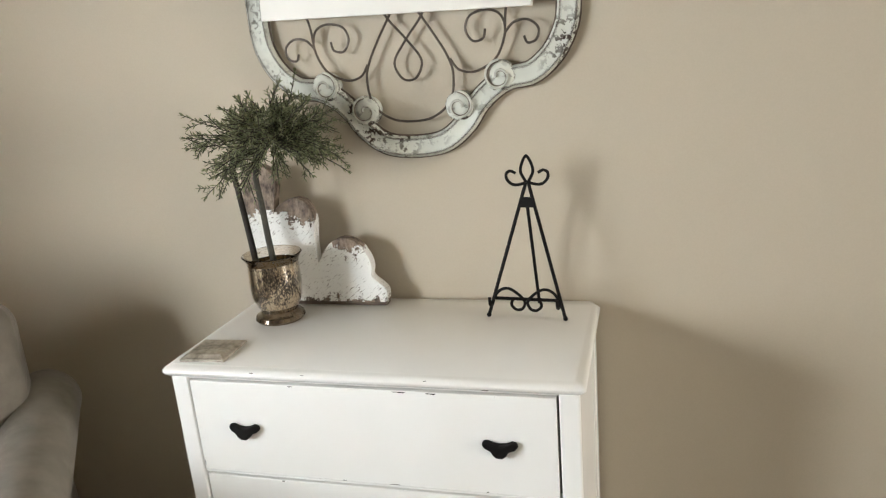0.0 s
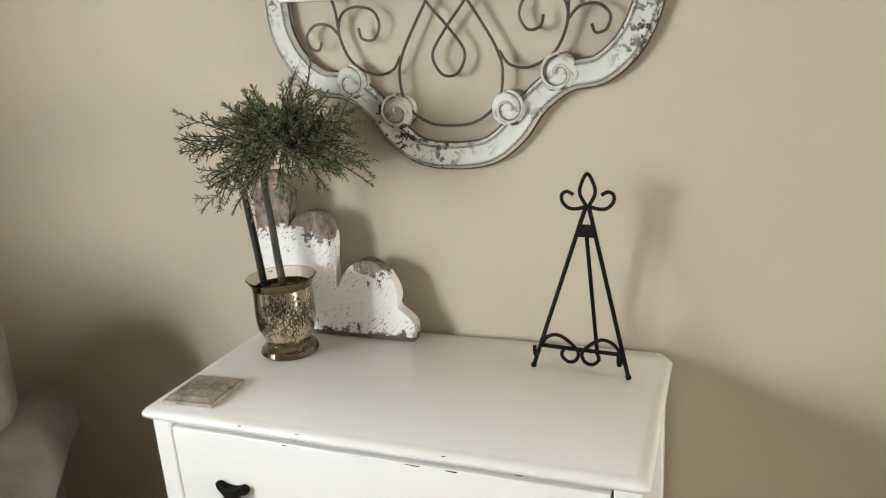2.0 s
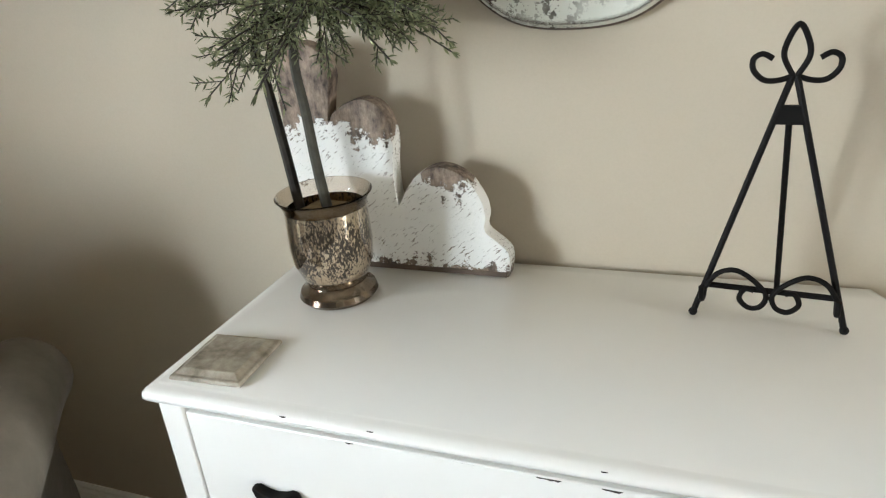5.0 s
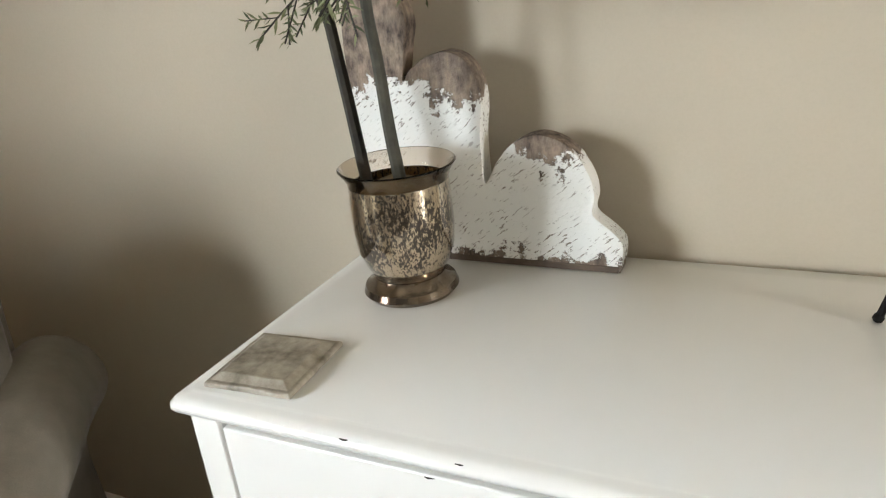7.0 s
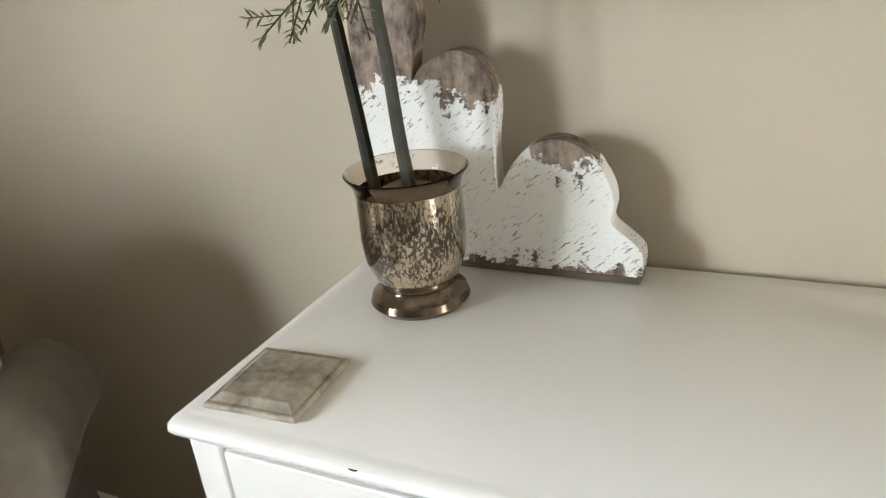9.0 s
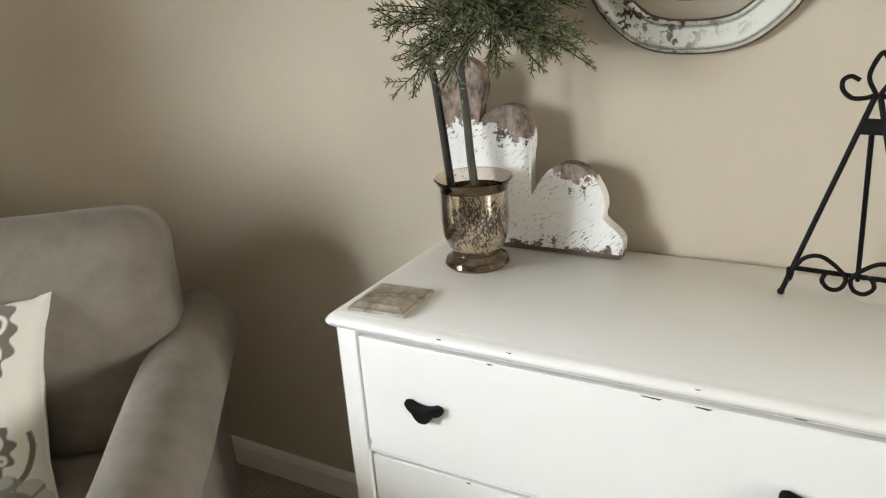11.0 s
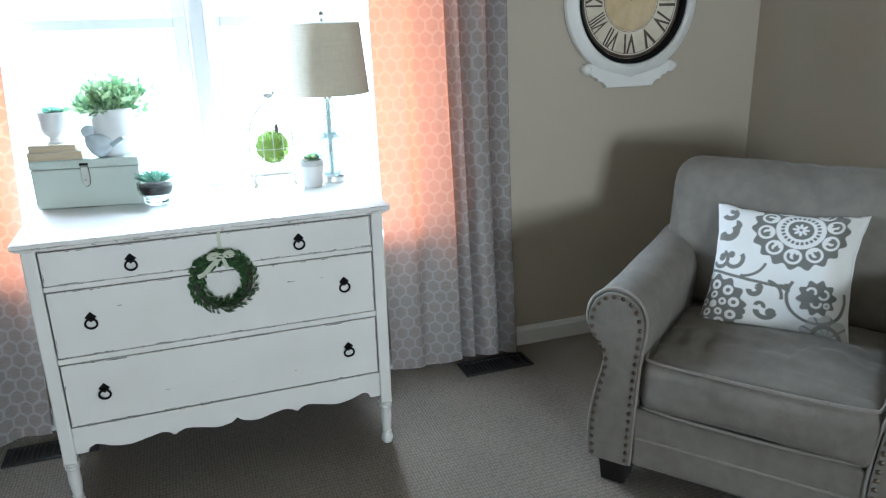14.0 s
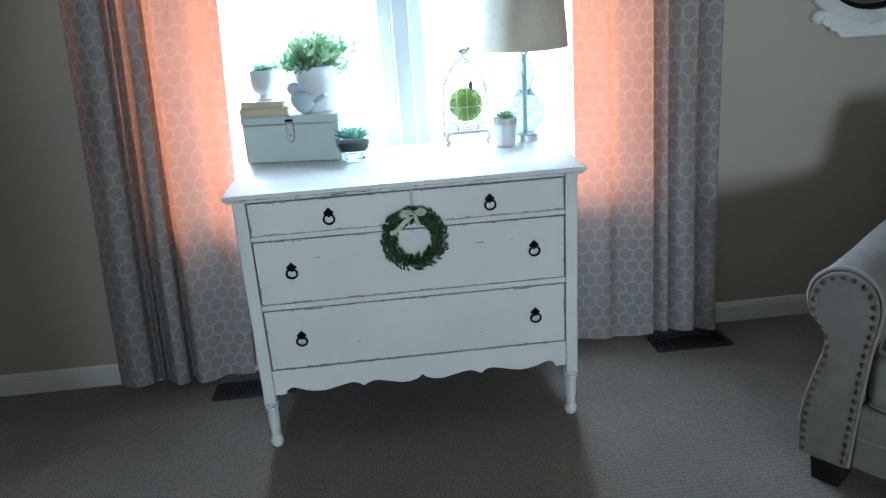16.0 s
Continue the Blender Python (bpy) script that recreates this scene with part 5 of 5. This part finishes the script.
for k, word in enumerate(numerals):
    fc = bpy.data.curves.new("numeral", "FONT")
    fc.body, fc.size, fc.align_x, fc.align_y, fc.extrude, fc.offset = word, 0.104, "CENTER", "CENTER", 0.0008, 0.0012
    tmp = new("numeral_curve", fc)
    me = bpy.data.meshes.new_from_object(tmp.evaluated_get(bpy.context.evaluated_depsgraph_get()))
    bpy.data.objects.remove(tmp)
    me.materials.clear()
    me.materials.append(BROWN_EDGE)
    num = new("numeral", me)
    num.parent = ck
    wide = max(v.co.x for v in me.vertices) - min(v.co.x for v in me.vertices)
    ang = 30 * k
    num.matrix_basis = pose(0, 0, 0, 0, ang, 0) @ pose(0, -0.0118, 0.179, 90, 0, 0) @ Matrix.Diagonal((min(0.9, 0.060 / wide), 1.12, 1, 1))
part("hour_hand", prism([(-0.006, 0), (0.006, 0), (0.010, 0.07), (0, 0.12), (-0.010, 0.07)], lambda u, v, k: (u, -0.018 + 0.002 * k, v)), IRON, ck, at=pose(0, 0, 0, 0, -50, 0))
part("minute_hand", prism([(-0.005, 0), (0.005, 0), (0.008, 0.12), (0, 0.20), (-0.008, 0.12)], lambda u, v, k: (u, -0.021 + 0.002 * k, v)), IRON, ck, at=pose(0, 0, 0, 0, 20, 0))
crest = [(0, -0.366), (0.118, -0.366), (0.126, -0.350), (0.142, -0.340), (0.160, -0.338), (0.166, -0.322), (0.186, -0.318), (0.196, -0.306), (0.214, -0.310), (0.232, -0.300), (0.240, -0.284), (0.234, -0.268), (0.218, -0.260), (0.19, -0.262), (0.15, -0.285), (0.0, -0.324)]
out = crest + [(-u, v) for u, v in reversed(crest[1:-1])]
for flip in (1, -1):
    part("carved_crest", prism([(u, v * flip) for u, v in out], lambda u, v, k: (u, -0.032 + 0.031 * k, v)), CLOCK_WHITE, ck, bevel=0.003)
    for s in (-1, 1):
        part("carved_boss", lathe([(0, 0.048), (0.012, 0.046), (0.020, 0.038), (0.022, 0.03)], 18), CLOCK_WHITE, ck, at=pose(s * 0.216, 0, flip * -0.285, 90))


# ---- things on the dresser by the window ----
ZT = 0.9035


def succulent(parent, at, r, n, seed, mat=None):
    rnd = random.Random(seed)
    bm = bmesh.new()
    for k in range(n):
        t = k / n
        a = k * 2.39996
        el = radians(14 + 62 * (1 - t))
        d = Vector((math.cos(a) * math.cos(el), math.sin(a) * math.cos(el), math.sin(el)))
        ln = r * (0.45 + 0.55 * t) * rnd.uniform(0.9, 1.1)
        leaf(bm, Vector((0, 0, 0.002)) + d * 0.002, d, (0, 0, 1), ln, ln * 0.36, 0.28, -0.25)
    return part("succulent", bm, mat or SUCCULENT, parent, "rosette of grey-green fleshy leaves", at=at, smooth=False)


# painted metal box
bx = thing("storage_box", pose(-2.575, -1.008, ZT, 0, 0, 90 - 10.0), "pale mint painted metal box with a latch", "box")
part("body", block(-0.170, 0.170, 0.0, 0.140, 0.001, 0.133), BOX_PAINT, bx, bevel=0.004)
part("lid", block(-0.172, 0.172, -0.002, 0.142, 0.1345, 0.163), BOX_PAINT, bx, bevel=0.004)
part("latch_plate", prism([(-0.0125, 0.032), (0.0125, 0.032), (0.0145, 0.0), (0.0115, -0.029), (0.0, -0.039), (-0.0115, -0.029), (-0.0145, 0.0)], lambda u, v, k: (u, -0.0025 + 0.0025 * k, 0.108 + v)), GAP, bx, "dark worn latch plate", bevel=0.0008)
lt = part("latch", prism([(-0.011, 0.03), (0.011, 0.03), (0.013, 0.0), (0.010, -0.028), (0.0, -0.036), (-0.010, -0.028), (-0.013, 0.0)], lambda u, v, k: (u, -0.007 + 0.0045 * k, 0.108 + v)), LATCH, bx, "worn metal latch", bevel=0.002)
part("keyhole", lathe([(0, 0.001), (0.004, 0.001), (0.004, 0.0)], 10), IRON, lt, at=pose(0, -0.006, 0.096, 90))
part("hasp", tube([(-0.013, -0.006, 0.147), (0.013, -0.006, 0.147)], 0.004, 8), IRON, bx)
bx_at = pose(-2.575, -1.008, ZT + 0.163, 0, 0, 80)

# books on the box
for k, (w, d, h, rot, mat) in enumerate(((0.172, 0.118, 0.026, 3, PAPER), (0.155, 0.108, 0.023, -4, PAPER))):
    z = 0.0005 + k * 0.0265
    bk_ = thing("book", bx_at @ pose(-0.090, 0.060, z, 0, 0, rot), "old cream book with yellowed pages on the box", "book", "stacked books")
    part("page_block", block(-w / 2 + 0.003, w / 2 - 0.003, -d / 2 + 0.003, d / 2 - 0.003, 0.0018, h - 0.0018), PAPER, bk_, smooth=False)
    part("cover", block(-w / 2, w / 2, -d / 2, d / 2, 0, 0.0017), COVER, bk_, smooth=False)
    part("cover", block(-w / 2, w / 2, -d / 2, d / 2, h - 0.0017, h), COVER, bk_, smooth=False)

# footed white cup with a succulent
cup = thing("succulent_planter", bx_at @ pose(-0.092, 0.058, 0.0505) @ Matrix.Diagonal((1.16, 1.16, 0.88, 1)), "white footed ceramic cup with a succulent", "planter")
part("cup", lathe([(0, 0), (0.024, 0.0), (0.026, 0.006), (0.017, 0.014), (0.016, 0.022), (0.029, 0.034), (0.036, 0.055), (0.0375, 0.090), (0.0375, 0.115), (0.035, 0.115), (0.035, 0.095), (0, 0.093)], 32), CERAMIC, cup)
part("soil", lathe([(0, 0.110), (0.034, 0.107), (0.034, 0.098)], 20), SOIL, cup)
succulent(cup, pose(0, 0, 0.110), 0.046, 30, 3)

# ceramic bird
bird = thing("bird_figurine", bx_at @ pose(0.050, 0.026, 0.0005, 0, 0, -20) @ Matrix.Scale(1.12, 4), "pale blue glazed ceramic bird figurine", "figurine")
bm = bmesh.new()
bmesh.ops.create_uvsphere(bm, u_segments=28, v_segments=18, radius=1)
for v in bm.verts:
    x, y, z = v.co
    q = Vector((x * 0.046, y * 0.030, z * 0.034 + 0.034))
    if x < 0:
        lift = max(0, -x) ** 1.6
        q.z += 0.020 * lift
        q.x += 0.006 * lift
    if x > 0.3:
        q.z += 0.012 * (x - 0.3)
        q.z = 0.034 + (q.z - 0.034) * (1 - 0.45 * (x - 0.3))
        q.y *= 1 - 0.4 * (x - 0.3)
    q.z = max(q.z, 0.0)
    v.co = q
bmesh.ops.create_uvsphere(bm, u_segments=20, v_segments=14, radius=1, matrix=Matrix.LocRotScale((-0.030, 0, 0.076), None, (0.021, 0.0185, 0.020)))
part("body", bm, CERAMIC_BLUE, bird)
part("beak", lathe([(0.004, 0), (0.0025, 0.006), (0, 0.011)], 8), CERAMIC_BLUE, bird, at=pose(-0.048, 0, 0.077, 0, -95, 0))
part("tail", prism([(0.038, 0.040), (0.050, 0.030), (0.090, 0.054), (0.085, 0.064), (0.075, 0.062)], lambda u, v, k: (u, -0.009 + 0.018 * k, v)), CERAMIC_BLUE, bird, bevel=0.003)

# large white planter with bright leaves
pl = thing("potted_plant", bx_at @ pose(0.086, 0.090, 0.0005) @ Matrix.Diagonal((1.15, 1.15, 1.02, 1)), "bright green leafy plant in a white ceramic pot", "plant")
part("pot", lathe([(0, 0), (0.046, 0.0), (0.050, 0.010), (0.052, 0.03), (0.062, 0.10), (0.070, 0.138), (0.074, 0.145), (0.073, 0.152), (0.068, 0.150), (0.060, 0.12), (0, 0.118)], 36), CERAMIC, pl)
for s in (-1, 1):
    part("pot_handle", tube(smooth_line([(s * 0.064, 0, 0.118), (s * 0.083, 0, 0.126), (s * 0.084, 0, 0.140), (s * 0.070, 0, 0.144)], 5), 0.0045, 8), CERAMIC, pl)
part("soil", lathe([(0, 0.142), (0.066, 0.138), (0.066, 0.124)], 24), SOIL, pl)
rnd = random.Random(5)
bm = bmesh.new()
for k in range(46):
    a, tilt = rnd.uniform(0, 6.283), rnd.uniform(0.05, 1.2)
    d = Vector((math.cos(a) * math.sin(tilt), math.sin(a) * math.sin(tilt) * 0.8, math.cos(tilt)))
    ln = rnd.uniform(0.08, 0.14) if tilt < 0.9 else rnd.uniform(0.07, 0.115)
    b0 = Vector((math.cos(a) * 0.03 * tilt, math.sin(a) * 0.03 * tilt, 0.138))
    pts = [b0 + d * ln * t - Vector((0, 0, 0.02 * t * t * tilt)) for t in (0, 0.33, 0.66, 1)]
    tube(pts, 0.0011, 4, bm=bm)
    for q in range(8):
        t = 0.25 + 0.75 * q / 8
        s = Matrix.Rotation(q * 2.0, 3, d) @ d.orthogonal().normalized()
        leaf(bm, pts[0].lerp(pts[3], t), d * 0.9 + s * 0.8, s.cross(d), rnd.uniform(0.028, 0.044), rnd.uniform(0.015, 0.022), 0.15, 0.3)
    leaf(bm, pts[3] - d * 0.004, d, d.orthogonal(), 0.032, 0.011)
part("foliage", bm, FERN, pl, "fresh green leaves", smooth=False)

# glass cup with a succulent
gb = thing("glass_cup_planter", pose(-2.535, -0.795, ZT) @ Matrix.Scale(1.15, 4), "clear glass cup with dark soil and a succulent", "planter")
part("cup", lathe([(0, 0.0), (0.030, 0.0), (0.034, 0.004), (0.033, 0.016), (0.030, 0.019), (0.046, 0.030), (0.053, 0.048), (0.052, 0.066), (0.0495, 0.0665), (0.050, 0.048), (0.043, 0.033), (0.02, 0.022), (0, 0.021)], 36), CLEAR, gb)
part("soil", lathe([(0, 0.024), (0.02, 0.0245), (0.042, 0.035), (0.0485, 0.049), (0.048, 0.057), (0, 0.060)], 28), SOIL, gb)
part("cup_handle", tube(smooth_line([(0.004, 0.050, 0.060), (0.004, 0.072, 0.064), (0.004, 0.078, 0.046), (0.004, 0.064, 0.030), (0.004, 0.044, 0.028)], 5), 0.0045, 8), CLEAR, gb)
succulent(gb, pose(0, 0, 0.060), 0.066, 46, 8)

# small grey pot with a succulent
sp = thing("succulent_pot", pose(-2.562, -0.258, ZT) @ Matrix.Scale(1.15, 4), "small pale grey pot with a green succulent", "planter")
part("pot", lathe([(0, 0), (0.029, 0.0), (0.030, 0.003), (0.0355, 0.066), (0.0355, 0.086), (0.0325, 0.086), (0.032, 0.070), (0, 0.070)], 32), CERAMIC, sp)
part("band", lathe([(0.0356, 0.068), (0.0366, 0.069), (0.0366, 0.086), (0.0356, 0.0865)], 32), CONCRETE, sp)
part("soil", lathe([(0, 0.081), (0.032, 0.079), (0.032, 0.072)], 20), SOIL, sp)
succulent(sp, pose(0, 0, 0.082), 0.040, 34, 12, FERN)

# bird cage with a moss ball
cg = thing("birdcage", pose(-2.672, -0.383, ZT) @ Matrix.Scale(1.18, 4), "small white wire birdcage holding a moss ball", "birdcage")
part("base", block(-0.05, 0.05, -0.066, 0.066, 0.034, 0.044), CAGE_WHITE, cg, "weathered white wooden base", bevel=0.004)
for sx in (-1, 1):
    for sy in (-1, 1):
        part("foot", tube(smooth_line([(sx * 0.040, sy * 0.058, 0.036), (sx * 0.046, sy * 0.066, 0.024), (sx * 0.042, sy * 0.060, 0.010), (sx * 0.046, sy * 0.066, 0.003)], 4), 0.006, 8), CAGE_WHITE, cg)
for k in range(14):
    a = 2 * math.pi * k / 14
    pts = [(r * math.cos(a) * 0.80, r * math.sin(a), z) for r, z in ((0.070, 0.044), (0.070, 0.09), (0.069, 0.14), (0.062, 0.182), (0.045, 0.220), (0.020, 0.248), (0.004, 0.256))]
    w = tube(smooth_line(pts, 3), 0.0016, 5)
    part("cage_wire", w, CAGE_WHITE, cg)
for z, r in ((0.050, 0.0705), (0.056, 0.0705), (0.062, 0.0705), (0.068, 0.0705), (0.118, 0.0705)):
    part("cage_hoop", tube([(r * math.cos(t) * 0.80, r * math.sin(t), z) for t in [2 * math.pi * k / 36 for k in range(36)]], 0.0015, 5, True), CAGE_WHITE, cg)
bm = bmesh.new()
bmesh.ops.create_uvsphere(bm, u_segments=14, v_segments=10, radius=1, matrix=Matrix.LocRotScale((0, 0.004, 0.276), None, (0.008, 0.017, 0.009)))
bmesh.ops.create_uvsphere(bm, u_segments=10, v_segments=8, radius=0.0065, matrix=Matrix.Translation((0, 0.020, 0.285)))
leaf(bm, (0, -0.008, 0.278), (0, -1, 0.25), (1, 0, 0), 0.028, 0.010)
lathe([(0.003, 0.256), (0.002, 0.270)], 8, bm)
part("bird_finial", bm, STEEL, cg, "little metal bird")
bm = bmesh.new()
bmesh.ops.create_uvsphere(bm, u_segments=10, v_segments=8, radius=1, matrix=Matrix.LocRotScale((0.046, 0.014, 0.180), None, (0.004, 0.007, 0.014)))
part("charm", bm, BROWN_EDGE, cg)
moss = bmesh.new()
rnd = random.Random(2)
mc = Vector((0, 0.003, 0.118))
bmesh.ops.create_icosphere(moss, subdivisions=3, radius=0.048, matrix=Matrix.Translation(mc))
for k in range(900):
    z = rnd.uniform(-1, 1)
    a = rnd.uniform(0, 6.283)
    s = math.sqrt(1 - z * z)
    d = Vector((s * math.cos(a), s * math.sin(a), z))
    needle(moss, mc + d * 0.0465, d + Vector((rnd.uniform(-0.7, 0.7), rnd.uniform(-0.7, 0.7), rnd.uniform(-0.7, 0.7))), 0.009, 0.004)
part("moss_ball", moss, BALL, cg, "fuzzy yellow-green moss ball", smooth=False)

# table lamp
lm = thing("table_lamp", pose(-2.632, -0.171, ZT), "clear glass double-gourd table lamp with linen drum shade", "table lamp")
part("base", lathe([(0, 0), (0.050, 0), (0.050, 0.024), (0.047, 0.027), (0, 0.027)], 36), STEEL, lm)
part("glass_body", lathe([(0.0, 0.028), (0.030, 0.028), (0.040, 0.034), (0.062, 0.060), (0.074, 0.092), (0.072, 0.122), (0.055, 0.150), (0.032, 0.172), (0.026, 0.186), (0.033, 0.204), (0.040, 0.226), (0.036, 0.252), (0.024, 0.275), (0.016, 0.294), (0.014, 0.305), (0.0, 0.305)], 40), SEEDED, lm)
part("rod", tube([(0, 0, 0.029), (0, 0, 0.303)], 0.0062, 10), STEEL, lm)
part("neck", lathe([(0, 0.3055), (0.016, 0.3055), (0.016, 0.318), (0.010, 0.330), (0.010, 0.36), (0, 0.36)], 20), STEEL, lm)
shade = part("shade", lathe([(0.154, 0.326), (0.156, 0.326), (0.134, 0.572), (0.132, 0.572), (0.154, 0.326)], 56), SHADE, lm, "beige linen drum shade")
part("shade_trim", tube([(0.133 * math.cos(t), 0.133 * math.sin(t), 0.573) for t in [2 * math.pi * k / 48 for k in range(48)]], 0.0025, 6, True), SASH, shade)
part("harp", tube(smooth_line([(0, -0.010, 0.34), (0, -0.05, 0.42), (0, -0.045, 0.54), (0, 0, 0.575), (0, 0.045, 0.54), (0, 0.05, 0.42), (0, 0.010, 0.34)], 5), 0.002, 6), STEEL, lm)
for k in range(3):
    a = 2 * math.pi * k / 3
    part("spider", tube([(0, 0, 0.575), (0.132 * math.cos(a), 0.132 * math.sin(a), 0.572)], 0.002, 6), STEEL, lm)
part("finial", lathe([(0, 0.576), (0.008, 0.578), (0.005, 0.588), (0.011, 0.600), (0.008, 0.612), (0, 0.617)], 16), STEEL, lm)

# boxwood wreath hung over the top drawers
wr = thing("wreath", pose(-2.1925, -0.624, 0.716, 0, 0, 90), "small green boxwood wreath with a pale ribbon", "wreath")
rnd = random.Random(7)
bm = bmesh.new()
for k in range(620):
    a = rnd.uniform(0, 6.283)
    b = rnd.uniform(0, 6.283)
    tr = 0.022 * math.sqrt(rnd.random())
    c = Vector((math.cos(a), 0, math.sin(a)))
    base = c * (0.080 + tr * math.cos(b)) + Vector((0, -0.016 - 0.6 * tr * math.sin(b), 0))
    tang = Vector((-math.sin(a), 0, math.cos(a)))
    w = (tang + c * math.cos(b) * 0.75 + Vector((0, -1, 0)) * (0.25 + 0.3 * rnd.random()) + Vector((rnd.uniform(-0.3, 0.3), 0, rnd.uniform(-0.3, 0.3))))
    leaf(bm, base, w, c + Vector((0, -1, 0)), rnd.uniform(0.014, 0.021), rnd.uniform(0.010, 0.014), 0.12, 0.25)
part("leaves", bm, BOXWOOD, wr, smooth=False)
part("ring", tube([(0.080 * math.cos(t), -0.012, 0.080 * math.sin(t)) for t in [2 * math.pi * k / 40 for k in range(40)]], 0.010, 8, True), STEM, wr)


def strip(points, w, bm):
    """A thin ribbon with a little thickness along a line."""
    for a, b in zip(points, points[1:]):
        a, b = Vector(a), Vector(b)
        s = (b - a).cross(Vector((0, 1, 0))).normalized() * w / 2
        vs = [bm.verts.new(q) for q in (a - s, a + s, b + s, b - s)]
        bm.faces.new(vs)
        bm.faces.new([bm.verts.new(v.co + Vector((0, 0.0012, 0))) for v in reversed(vs)])


bm = bmesh.new()
strip(smooth_line([(0.004, -0.030, 0.085), (-0.03, -0.036, 0.060), (-0.055, -0.034, 0.035), (-0.075, -0.032, 0.028)], 4), 0.014, bm)
strip(smooth_line([(0.004, -0.030, 0.085), (0.010, -0.036, 0.062), (0.016, -0.035, 0.045)], 4), 0.012, bm)
strip(smooth_line([(0.004, -0.028, 0.085), (-0.022, -0.040, 0.098), (-0.038, -0.036, 0.082), (0.004, -0.030, 0.083)], 4), 0.012, bm)
strip(smooth_line([(0.004, -0.028, 0.085), (0.026, -0.040, 0.100), (0.036, -0.036, 0.086), (0.004, -0.030, 0.083)], 4), 0.012, bm)
strip(smooth_line([(0.004, -0.020, 0.085), (0.0, -0.006, 0.13), (0.002, -0.003, 0.155)], 4), 0.010, bm)
part("ribbon", bm, RIBBON, wr, "pale sage ribbon bow", smooth=False)
